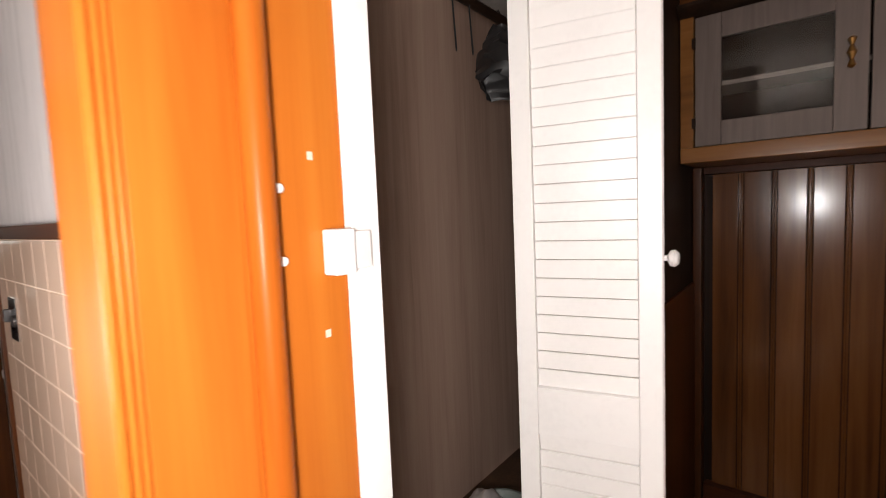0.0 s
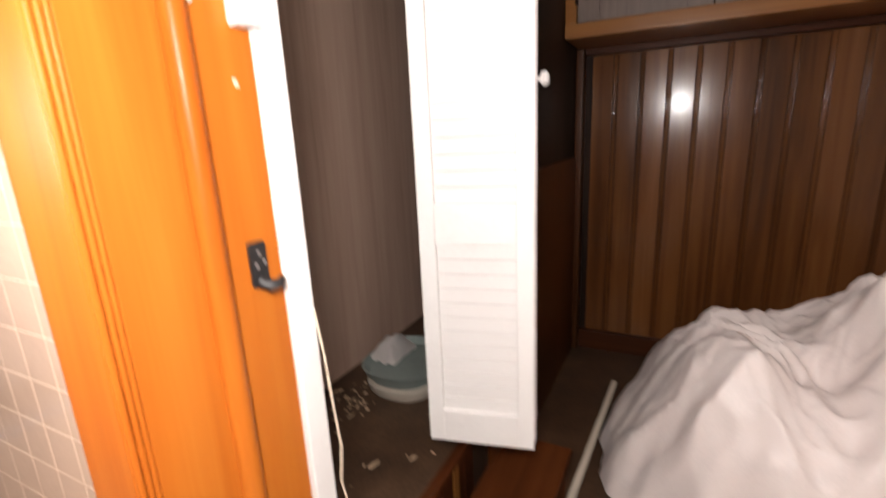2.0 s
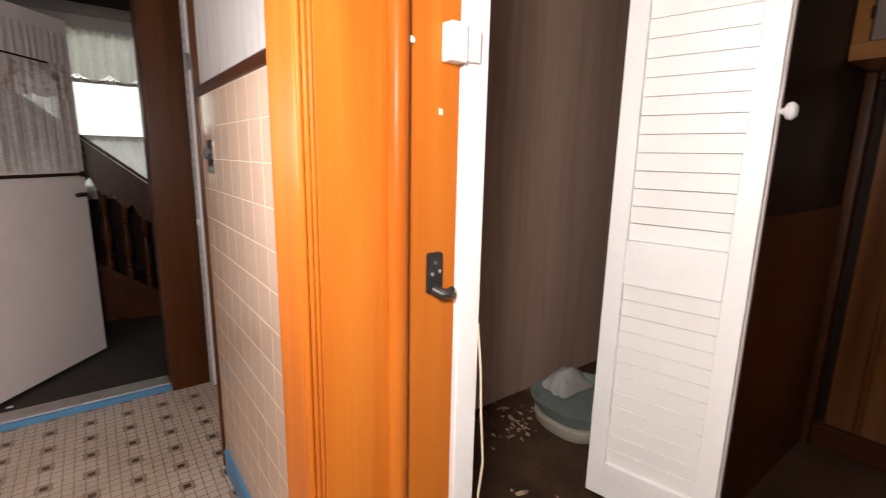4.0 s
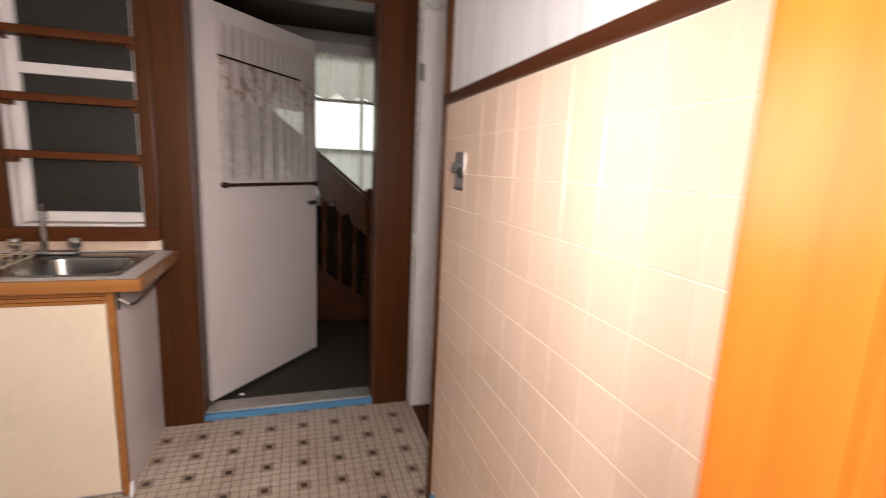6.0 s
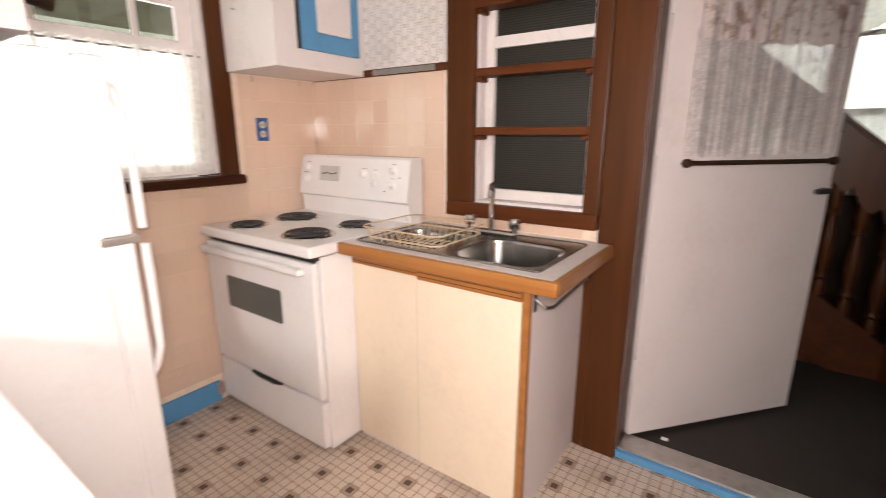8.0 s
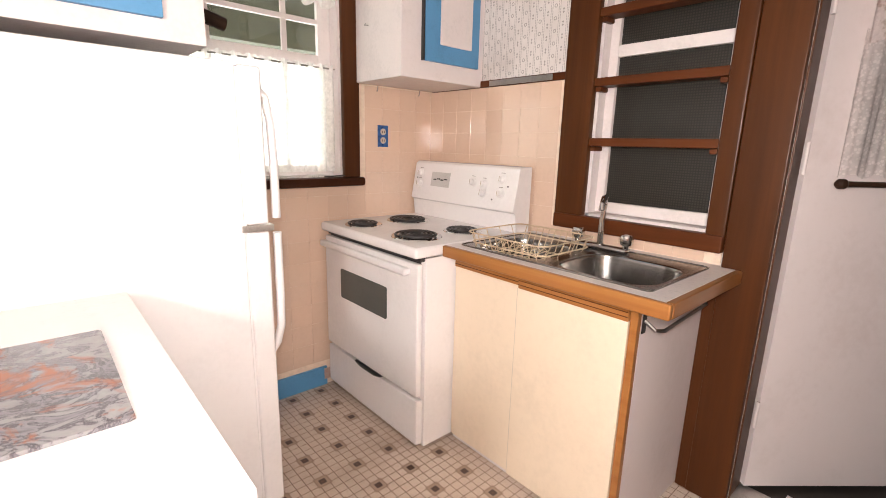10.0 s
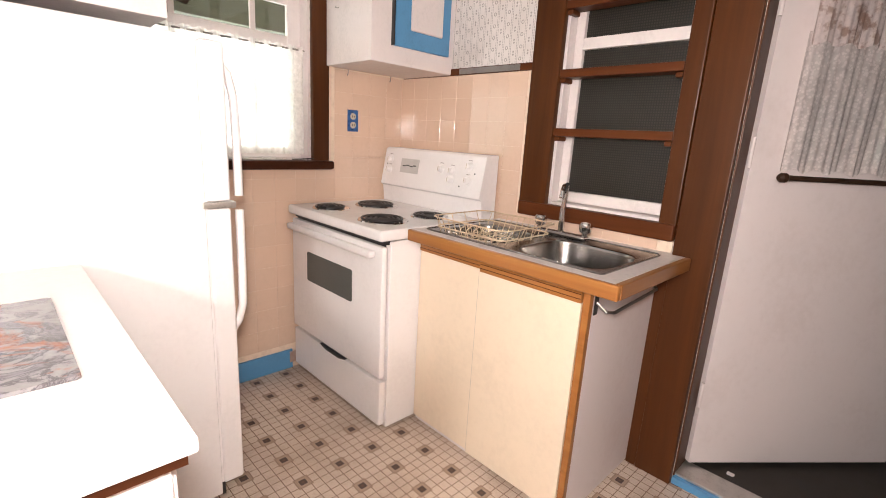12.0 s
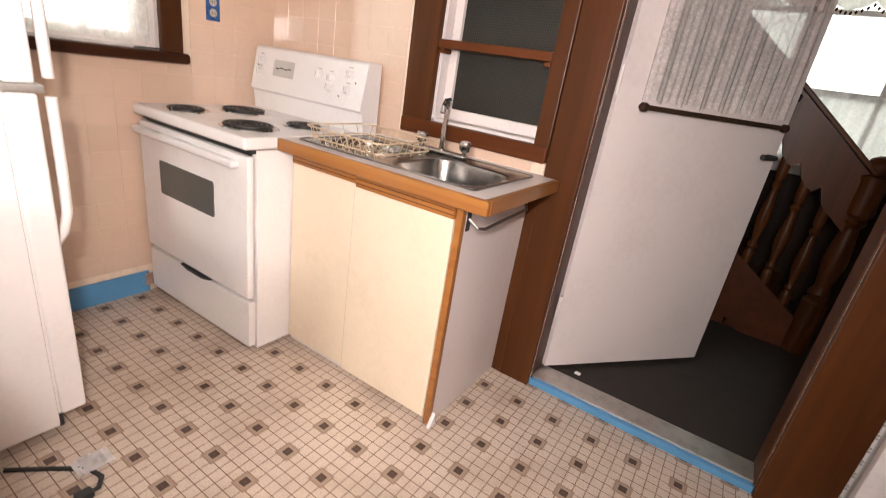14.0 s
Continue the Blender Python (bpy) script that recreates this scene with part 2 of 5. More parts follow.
VINYL, PAPER = vinyl(), wallpaper()
TILE = plain("cream glazed tile", (0.68, 0.50, 0.38), 0.08, vary=0.04, scale=3, relief=0.02, piece=0.018, spec=0.8)
GROUT = plain("pale grout", (0.74, 0.60, 0.47), 0.8, vary=0.12, scale=30)
# louvre and jamb white, lifted so the colour carries their glare
BRIGHTWHITE = plain("white paint lifted for glare", (0.90, 0.875, 0.855), 0.4, vary=0.03, scale=5)
WHITE = plain("white paint", (0.72, 0.66, 0.64), 0.45, vary=0.08, scale=5)
ENAMEL = plain("white enamel", (0.78, 0.75, 0.74), 0.22, vary=0.04, scale=4, relief=0.02)
PLASTIC = plain("white plastic", (0.76, 0.73, 0.72), 0.4, vary=0.04, scale=8, relief=0.03)
PANELW = plain("aged white paint", (0.66, 0.595, 0.58), 0.5, vary=0.04, scale=3, dirt=(0.60, 0.53, 0.51))
BLUE = plain("blue paint", (0.09, 0.27, 0.48), 0.45, vary=0.12, scale=7)
CREAM = plain("cream laminate", (0.72, 0.60, 0.46), 0.4, vary=0.05, scale=3, relief=0.02)
GREYLAM = plain("pale grey laminate", (0.62, 0.56, 0.535), 0.35, vary=0.12, scale=60, relief=0.02)
WORKTOP = plain("white worktop", (0.74, 0.69, 0.66), 0.35, vary=0.06, scale=6, relief=0.02)
STEEL = plain("brushed steel", (0.31, 0.30, 0.285), 0.23, metal=1.0, vary=0.08, scale=6, relief=0.03, stretch=(1, 8, 1))
CHROME = plain("chrome", (0.72, 0.72, 0.72), 0.1, metal=1.0, vary=0.04, relief=0.0)
ALU = plain("worn aluminium", (0.62, 0.60, 0.57), 0.4, metal=1.0, vary=0.2, scale=20)
SIDING = plain("weathered siding", (0.10, 0.10, 0.065), 0.9, vary=0.4, scale=5, stretch=(0.4, 1, 6))
BRASS = plain("aged brass", (0.55, 0.30, 0.10), 0.3, metal=1.0, vary=0.2, scale=30)
DULL = plain("dull metal", (0.35, 0.33, 0.31), 0.38, metal=1.0, vary=0.15)
BLACK = plain("black iron", (0.022, 0.02, 0.02), 0.42, vary=0.2, scale=40)
RUBBER = plain("black rubber", (0.02, 0.02, 0.02), 0.7)
DARKGLASS = plain("smoked oven glass", (0.085, 0.09, 0.083), 0.12, vary=0.05, relief=0)
ORANGE = wood("orange pine", (0.36, 0.075, 0.007), (0.50, 0.140, 0.017), (0.60, 0.215, 0.032), 0.36, "z", 0.55, coat=0.03, gloss=0.11)
BROWN = wood("dark red-brown wood", (0.036, 0.0110, 0.0027), (0.066, 0.0205, 0.0050), (0.105, 0.033, 0.0075), 0.36, "z", 0.8, gloss=0.22)
BROWNY = wood("brown wood bar", (0.05, 0.013, 0.004), (0.09, 0.025, 0.007), (0.14, 0.042, 0.012), 0.42, "y", 0.8, gloss=0.16)
BROWNX = wood("dark brown wood", (0.03, 0.009, 0.0035), (0.058, 0.017, 0.006), (0.09, 0.028, 0.01), 0.42, "x", 0.8, gloss=0.14)
OAKY = wood("golden oak edge", (0.17, 0.06, 0.014), (0.28, 0.11, 0.028), (0.38, 0.17, 0.05), 0.32, "y", 0.8, coat=0.3)
OAKX = wood("golden oak rail", (0.16, 0.06, 0.015), (0.26, 0.105, 0.027), (0.36, 0.16, 0.05), 0.32, "x", 0.8, coat=0.3)
PANEL = wood("walnut panelling", (0.06, 0.020, 0.006), (0.145, 0.053, 0.0155), (0.235, 0.095, 0.030), 0.2, "z", 0.6, coat=0.2, piece=0.2)
GREYWOOD = wood("grey-brown limed wood", (0.13, 0.095, 0.08), (0.20, 0.155, 0.135), (0.27, 0.215, 0.19), 0.5, "z", 1.4)
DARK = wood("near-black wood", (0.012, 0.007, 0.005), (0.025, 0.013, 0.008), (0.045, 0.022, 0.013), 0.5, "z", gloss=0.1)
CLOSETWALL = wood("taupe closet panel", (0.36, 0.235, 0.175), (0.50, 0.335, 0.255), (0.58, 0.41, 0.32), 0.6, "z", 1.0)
# floor colour lowered to carry the dimness of the hall
CARPET = plain("hall floor darkened for the dim hall", (0.024, 0.019, 0.015), 0.6, vary=0.4, scale=14, relief=0.3)
DEBRIS = plain("stained dark floor", (0.075, 0.040, 0.022), 0.45, vary=1.6, scale=6, relief=0.5, dirt=(0.022, 0.013, 0.008))
CLOTH = plain("white polythene sheet", (0.86, 0.77, 0.74), 0.42, vary=0.05, scale=9, relief=0.7)
RAG = plain("white rag cloth", (0.78, 0.73, 0.70), 0.85, vary=0.06, scale=20, relief=0.4)
TEAL = plain("grey-green plastic", (0.22, 0.26, 0.24), 0.4, vary=0.1)
SCRAP = plain("tan scraps", (0.36, 0.25, 0.16), 0.9, vary=0.4, scale=30)
BEIGE = plain("beige plastic", (0.50, 0.44, 0.36), 0.5, vary=0.1)
GLASS, RIBBED = glass("window glass"), pebbled()
SHEER, LACE = sheer("sheer curtain", (0.9, 0.88, 0.85), 0.85), sheer("lace curtain", (0.80, 0.74, 0.72), 0.90, 26, 0.14)
FLORAL = sheer("flowered net band", (0.76, 0.68, 0.66), 0.95, 70, 0.0, (0.30, 0.17, 0.12))
GATHERED = sheer("gathered net curtain", (0.76, 0.68, 0.66), 1.0, 70)
VALANCE = sheer("valance cloth", (0.86, 0.83, 0.74), 0.86)
MARBLE = marble()
CEIL = plain("ceiling paint", (0.55, 0.52, 0.48), 0.8)
EMBOSSED = plain("embossed pale paper", (0.60, 0.575, 0.57), 0.75, vary=0.16, scale=42, relief=0.5, stretch=(1, 1, 0.06))
PLASTER = plain("pale plaster", (0.45, 0.41, 0.38), 0.8, vary=0.12, scale=5, relief=0.25)
GARDEN = glow("bright garden", [(0.35, (0.85, 0.92, 0.7)), (0.5, (1.0, 1.0, 0.95)), (0.7, (1, 1, 1))], 9.0)
STREET = glow("bright street", [(0.3, (0.80, 0.82, 0.72)), (0.55, (0.98, 0.97, 0.90)), (0.7, (1, 1, 0.97))], 2.6)


# ---- shapes ----
def box(x0, x1, y0, y1, z0, z1, bevel=0.0, bm=None, seg=2):
    bm = bm or bmesh.new()
    vs = [bm.verts.new((x, y, z)) for x in (x0, x1) for y in (y0, y1) for z in (z0, z1)]
    fs = [bm.faces.new([vs[k] for k in f]) for f in ((0, 1, 3, 2), (4, 6, 7, 5), (0, 4, 5, 1), (2, 3, 7, 6), (0, 2, 6, 4), (1, 5, 7, 3))]
    if bevel:
        es = list({e for f in fs for e in f.edges})
        bmesh.ops.bevel(bm, geom=es, offset=bevel, segments=seg, affect="EDGES", profile=0.5)
    return bm


def tube(points, r, bm=None, seg=10, closed=False):
    """A round bar along a line of points."""
    bm = bm or bmesh.new()
    pts = [Vector(p) for p in points]
    rings, up = [], Vector((0.123, 0.456, 0.881))
    n = len(pts)
    for k, p in enumerate(pts):
        a = pts[(k - 1) % n] if closed or k else p
        b = pts[(k + 1) % n] if closed or k < n - 1 else p
        d = (b - a).normalized()
        u = d.cross(up).normalized()
        v = d.cross(u)
        rad = r[k] if isinstance(r, (list, tuple)) else r
        rings.append([bm.verts.new(p + rad * (math.cos(2 * math.pi * j / seg) * u + math.sin(2 * math.pi * j / seg) * v)) for j in range(seg)])
    for k in range(n if closed else n - 1):
        A, B = rings[k], rings[(k + 1) % n]
        for j in range(seg):
            bm.faces.new((A[j], A[(j + 1) % seg], B[(j + 1) % seg], B[j]))
    if not closed:
        bm.faces.new(rings[0][::-1])
        bm.faces.new(rings[-1])
    return bm


def lathe(profile, place, axis="z", seg=24, bm=None):
    """A turned form: (radius, height) pairs round an axis through place."""
    bm = bm or bmesh.new()
    rings = []
    for r, h in profile:
        ring = []
        for j in range(seg):
            c, s = r * math.cos(2 * math.pi * j / seg), r * math.sin(2 * math.pi * j / seg)
            v = {"z": (c, s, h), "x": (h, c, s), "y": (s, h, c)}[axis]
            ring.append(bm.verts.new(Vector(place) + Vector(v)))
        rings.append(ring)
    for A, B in zip(rings, rings[1:]):
        for j in range(seg):
            bm.faces.new((A[j], A[(j + 1) % seg], B[(j + 1) % seg], B[j]))
    bm.faces.new(rings[0][::-1])
    bm.faces.new(rings[-1])
    return bm


def extrude(poly, axis, a, b, bevel=0.0, bm=None):
    """A flat outline drawn in the two other axes, thickened along an axis from a to b."""
    bm = bm or bmesh.new()
    put = {"x": lambda u, v, w: (w, u, v), "y": lambda u, v, w: (u, w, v), "z": lambda u, v, w: (u, v, w)}[axis]
    A, B = [bm.verts.new(put(u, v, a)) for u, v in poly], [bm.verts.new(put(u, v, b)) for u, v in poly]
    fs = [bm.faces.new(A[::-1]), bm.faces.new(B)]
    for k in range(len(poly)):
        fs.append(bm.faces.new((A[k], A[(k + 1) % len(poly)], B[(k + 1) % len(poly)], B[k])))
    if bevel:
        bmesh.ops.bevel(bm, geom=list({e for f in fs for e in f.edges}), offset=bevel, segments=2, affect="EDGES", profile=0.5)
    return bm


def rounded(x0, x1, y0, y1, r, seg=5):
    out = []
    for cx, cy, a in ((x1 - r, y1 - r, 0), (x0 + r, y1 - r, 90), (x0 + r, y0 + r, 180), (x1 - r, y0 + r, 270)):
        out += [(cx + r * math.cos(radians(a + 90 * k / seg)), cy + r * math.sin(radians(a + 90 * k / seg))) for k in range(seg + 1)]
    return out


def sheet(nu, nv, fn, thick=0.0, bm=None):
    """A curved sheet fn(u, v), with u and v from 0 to 1."""
    bm = bm or bmesh.new()
    g = [[bm.verts.new(fn(i / nu, j / nv)) for j in range(nv + 1)] for i in range(nu + 1)]
    for i in range(nu):
        for j in range(nv):
            bm.faces.new((g[i][j], g[i + 1][j], g[i + 1][j + 1], g[i][j + 1]))
    if thick:
        bmesh.ops.solidify(bm, geom=bm.faces[:], thickness=thick)
    return bm


def broad_normals(me):
    """Broad faces keep their flatness; only the narrow bevels between them are rounded off."""
    near = [[] for _ in me.vertices]
    for f in me.polygons:
        for v in f.vertices:
            near[v].append((f.normal.copy(), f.area))
    out, low = [], math.cos(radians(37))
    for f in me.polygons:
        for v in f.vertices:
            total = Vector((0, 0, 0))
            for nrm, area in near[v]:
                if nrm.dot(f.normal) > low:
                    total += nrm * area
            out.append(total.normalized() if total.length > 1e-12 else f.normal.copy())
    me.normals_split_custom_set(out)


def finish(name, bm, material, smooth=True):
    bmesh.ops.recalc_face_normals(bm, faces=bm.faces)
    me = bpy.data.meshes.new(name)
    bm.to_mesh(me)
    bm.free()
    me.materials.append(material)
    if smooth:
        me.shade_smooth()
        me.set_sharp_from_angle(angle=radians(37))
        if len(me.polygons) < 3000:
            broad_normals(me)
    return new(name, me)


def thing(name, label, category, place=(0, 0, 0), group=""):
    ob = new(name)
    ob.empty_display_size = 0.05
    ob.location = place
    return tagged(ob, label, category, group)


def part(name, bm, material, parent, label=""):
    ob = finish(name, bm, material)
    ob.parent = parent
    base = Vector(parent.location)
    if parent.parent:
        base = Vector((0, 0, 0)) if parent.type == "MESH" else base
    if parent.type == "MESH":
        top = parent.parent
        base = Vector((0, 0, 0))
        ob.matrix_parent_inverse = Matrix()
    else:
        ob.matrix_parent_inverse = Matrix.Translation(-base)
    return tagged(ob, label)


def setting(name, bm, material, label, category=""):
    return tagged(finish(name, bm, material), label, category or name.split("_")[0], kind="structure")


def single(name, bm, material, label, category, group=""):
    return tagged(finish(name, bm, material), label, category, group)


# ---- structure ----
XW, YW, YT, H = -2.46, -2.49, 0.18, 2.45       # sink wall, window wall, tiled partition, ceiling
XP = -0.245                                    # face of the closet front

setting("floor", box(XW - 0.12, 1.9, YW - 0.12, 0.285, -0.1, 0.0), VINYL, "patterned cream sheet vinyl floor with dark squares")
setting("floor_recess", box(XW, -1.52, 0.285, 1.2, -0.1, 0.003), BROWNX, "dark brown floor of the side recess")
setting("floor_room", box(-0.2, 1.9, 0.285, 2.6, -0.1, 0.0), DEBRIS, "dark stained floor of the panelled room")
setting("floor_hall", box(-4.9, XW - 0.12, -2.0, 1.3, -0.06, 0.035), CARPET, "hall floor darkened for the dim hall beyond the doorway")
setting("ceiling", box(XW - 0.12, 1.9, YW - 0.12, 2.6, H, H + 0.1), CEIL, "painted kitchen ceiling")
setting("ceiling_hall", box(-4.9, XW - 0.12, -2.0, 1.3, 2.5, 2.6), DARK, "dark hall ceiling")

# sink wall with the inner window and the doorway
WY0, WY1, WZ0, WZ1 = -1.452, -0.963, 0.985, 2.15
DY0, DY1, DZ = -0.765, 0.076, 2.08
bm = bmesh.new()
for y0, y1, z0, z1 in ((YW - 0.12, WY0, 0, H), (WY0, WY1, 0, WZ0), (WY0, WY1, WZ1, H), (WY1, DY0, 0, H), (DY0, DY1, DZ, H), (DY1, 1.3, 0, H)):
    box(XW - 0.12, XW, y0, y1, z0, z1, bm=bm)
wall_sink = setting("wall_sink", bm, PAPER, "papered wall above tiles behind the sink", "wall")

# window wall
KX0, KX1, KZ0, KZ1 = -1.884, -0.95, 1.10, 2.10
bm = bmesh.new()
for x0, x1, z0, z1 in ((XW, KX0, 0, H), (KX0, KX1, 0, KZ0), (KX0, KX1, KZ1, H), (KX1, 0.1, 0, H)):
    box(x0, x1, YW - 0.12, YW, z0, z1, bm=bm)
wall_window = setting("wall_window", bm, PAPER, "papered wall with the kitchen window", "wall")

# tiled partition, closet and the walls that close the place
wall_tiled = setting("wall_tiled", box(-1.585, -0.365, YT, YT + 0.08, 0, H), EMBOSSED, "partition wall, pale paper above cream tiles", "wall")
setting("wall_recess", box(-1.60, -1.52, YT + 0.08, 1.3, 0, H), WHITE, "white wall of the side recess", "wall")
setting("wall_recess_end", box(XW, -1.52, 1.2, 1.3, 0, H), WHITE, "white end wall of the recess", "wall")
setting("wall_closet_back", box(-0.98, -0.90, YT + 0.08, 2.35, 0, H), CLOSETWALL, "taupe grooved panel at the back of the closet", "wall")
# side wall near-black: the shade behind the jamb is put into its colour
setting("wall_closet_side", box(-0.90, -0.30, YT + 0.08, YT + 0.10, 0, H), DARK, "closet side wall in near-black for the shade behind the jamb", "wall")
setting("wall_closet_end", box(-0.90, -0.30, 2.27, 2.35, 0, H), CLOSETWALL, "taupe end wall inside the closet", "wall")
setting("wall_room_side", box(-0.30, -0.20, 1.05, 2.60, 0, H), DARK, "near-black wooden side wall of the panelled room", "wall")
wall_panelled = setting("wall_panelled", box(-0.20, 1.9, 2.53, 2.65, 0, H), DARK, "wall behind walnut panelling", "wall")
setting("wall_east", box(1.9, 2.0, -2.6, 2.6, 0, H), PLASTER, "plain plaster wall", "wall")
setting("wall_south", box(0.1, 1.9, -2.6, -2.49, 0, H), PLASTER, "plain plaster wall", "wall")
setting("wall_fridge", box(0.0, 0.1, YW, -1.05, 0, H), PLASTER, "plain wall behind the refrigerator", "wall")

# hall walls
HX = -4.75
HY0, HY1, HZ0, HZ1 = -0.62, 0.50, 0.95, 2.28
bm = bmesh.new()
for y0, y1, z0, z1 in ((-2.0, HY0, 0, 2.5), (HY0, HY1, 0, HZ0), (HY0, HY1, HZ1, 2.5), (HY1, 1.3, 0, 2.5)):
    box(HX - 0.15, HX, y0, y1, z0, z1, bm=bm)
setting("wall_hall", bm, PLASTER, "pale hall wall with a window", "wall")
setting("wall_hall_left", box(HX, XW - 0.12, -2.0, -1.9, 0, 2.5), PLASTER, "pale hall wall", "wall")
setting("wall_hall_right", box(HX, XW - 0.12, 1.2, 1.3, 0, 2.5), PLASTER, "pale hall wall", "wall")
setting("backdrop_eaves", box(-4.0, 1.0, -3.5, -3.2, 1.80, 3.2), SIDING, "weathered siding of the neighbouring house", "backdrop")
setting("backdrop_garden", box(-4.2, 1.2, -4.6, -4.5, -0.5, 4.5), GARDEN, "bright garden outside the kitchen window", "backdrop")
setting("backdrop_street", box(-7.1, -7.0, -4, 4, -1.5, 5), STREET, "bright daylight outside the hall window", "backdrop")

# skirtings, trims
setting("baseboard_window", box(XW + 0.7, -0.5, YW + 0.001, YW + 0.02, 0, 0.105, 0.004), BLUE, "blue painted baseboard", "baseboard")
setting("baseboard_tiled", box(-1.555, -0.37, YT - 0.022, YT - 0.001, 0, 0.10, 0.004), BLUE, "blue painted baseboard", "baseboard")
setting("trim_tiled", box(-1.60, -0.367, YT - 0.02, YT - 0.001, 1.516, 1.548, 0.004), BROWNX, "brown wooden rail above the tiles", "trim")
setting("trim_corner", box(-1.615, -1.585, YT - 0.02, YT + 0.06, 0, H, 0.004), BROWN, "brown wooden corner strip", "trim")
setting("trim_sink", box(XW + 0.001, XW + 0.016, YW + 0.02, -1.589, 1.546, 1.578, 0.003), BROWNY, "dark wooden rail above the tiles", "trim")

# doorway casings
for name, y0, y1 in (("trim_door_left", -0.901, DY0), ("trim_door_right", DY1, 0.268)):
    bm = box(XW + 0.001, XW + 0.03, y0, y1, 0, H, 0.006)
    e = y1 if y0 < -0.5 else y0
    box(XW - 0.12, XW + 0.001, (e - 0.001 if y0 < -0.5 else e - 0.005), (e + 0.005 if y0 < -0.5 else e + 0.001), 0, DZ, 0.002, bm=bm)
    if y0 < -0.5:
        box(XW + 0.001, XW + 0.024, -0.941, y0 + 0.004, 0, 0.86, 0.003, bm=bm)
    setting(name, bm, BROWN, "dark red-brown varnished door casing", "trim")
setting("trim_door_head", box(XW - 0.12, XW + 0.03, DY0, DY1, DZ - 0.02, DZ + 0.1, 0.005), BROWN, "dark red-brown door head", "trim")
bm = box(XW - 0.10, XW + 0.012, DY0, DY1, 0, 0.03, 0.004)
setting("threshold", bm, BLUE, "blue painted threshold", "threshold")
setting("threshold_strip", box(XW - 0.118, XW - 0.006, DY0 + 0.002, DY1 - 0.002, 0.03, 0.041, 0.003), ALU, "worn metal threshold strip", "threshold")

# white leaf beyond the doorway, standing in the recess
leaf = thing("cupboard_door", "white painted flush door beside the brown casing", "door", (-2.42, 0.45, 0))
part("panel", box(-2.400, -2.365, 0.272, 0.95, 0.005, 2.05, 0.004), WHITE, leaf)
part("catch", box(-2.392, -2.372, 0.258, 0.285, 0.93, 0.965, 0.004), PLASTIC, leaf)
part("hinge", box(-2.375, -2.358, 0.262, 0.285, 1.72, 1.80, 0.002), DULL, leaf)

# ---- closet front: orange casing, white jamb, louvred leaf ----
post = thing("closet_casing", "glossy orange-stained pine casing with a moulded edge", "casing", (XP, 0.2, 0))
part("side_board", box(-0.365, XP - 0.012, 0.047, 0.10, 0, H, 0.002), ORANGE, post)
for x, y, r in ((XP - 0.0075, 0.0515, 0.0045), (XP - 0.0055, 0.0600, 0.0040), (XP - 0.0045, 0.0675, 0.0035)):
    part("corner_bead", lathe([(r, 0), (r, H)], (x, y, 0), seg=20), ORANGE, post)
part("front_board", box(-0.33, XP - 0.001, 0.0705, 0.176, 0, H, 0.003), ORANGE, post)
bm = lathe([(0.0175, 0), (0.0175, H)], (XP + 0.002, 0.196, 0), seg=20)
box(-0.34, XP - 0.002, 0.174, 0.222, 0, H, bm=bm)
part("moulding", bm, ORANGE, post)
part("flat_board", box(-0.33, XP - 0.004, 0.224, 0.318, 0, H, 0.003), ORANGE, post)
# screw heads in white, their silvery glint given as plain colour
for z in (1.572, 1.488, 0.62):
    part("screw", lathe([(0.006, 0), (0.0055, 0.004), (0.003, 0.0055)], (XP - 0.003, 0.2215, z), "x", 14), PLASTIC, post)
for y, z, s in ((0.280, 1.390, 0.004), (0.268, 1.612, 0.004)):
    part("nick", box(XP - 0.004, XP - 0.0025, y - s, y + s, z - 0.005, z + 0.005, 0.0006), CREAM, post, "pale scratch in the varnish")
jamb = thing("closet_jamb", "narrow white painted closet jamb", "jamb", (XP, 0.34, 0))
part("strip", box(-0.29, XP + 0.006, 0.320, 0.371, 0, H, 0.004), BRIGHTWHITE, jamb)
catch = thing("door_catch", "small white plastic catch screwed across the jamb", "catch", (XP, 0.3, 1.49))
part("block", box(XP - 0.004, XP + 0.022, 0.279, 0.312, 1.464, 1.522, 0.003), PLASTIC, catch)
part("keeper", box(XP + 0.004, XP + 0.016, 0.314, 0.345, 1.468, 1.518, 0.003), PLASTIC, catch)
hook = thing("latch", "small black iron latch plate with a curled hook", "latch", (XP, 0.275, 1.16))
part("plate", extrude(rounded(0.256, 0.287, 1.092, 1.163, 0.006), "x", XP - 0.004, XP + 0.001), BLACK, hook)
part("hook", tube([(XP, 0.268, 1.100), (XP + 0.012, 0.278, 1.093), (XP + 0.018, 0.290, 1.094), (XP + 0.017, 0.298, 1.102)], [0.009, 0.010, 0.009, 0.005]), BLACK, hook)
for y, z in ((0.265, 1.127), (0.280, 1.13), (0.271, 1.146)):
    part("screw", lathe([(0.004, 0), (0.0035, 0.002)], (XP + 0.001, y, z), "x", 10), CHROME, hook)
cord = thing("cord", "thin cream cord hanging beside the jamb to a plug", "cord", (XP, 0.37, 0.5))
part("flex", tube([(XP + 0.008, 0.366, 1.02), (XP + 0.012, 0.374, 0.93), (XP + 0.020, 0.372, 0.84), (XP + 0.024, 0.378, 0.74), (XP + 0.016, 0.376, 0.66), (XP + 0.026, 0.384, 0.58), (XP + 0.032, 0.396, 0.53)], 0.0023, seg=8), CREAM, cord)
plug = box(-0.014, 0.014, -0.011, 0.011, -0.05, 0.0, 0.005)
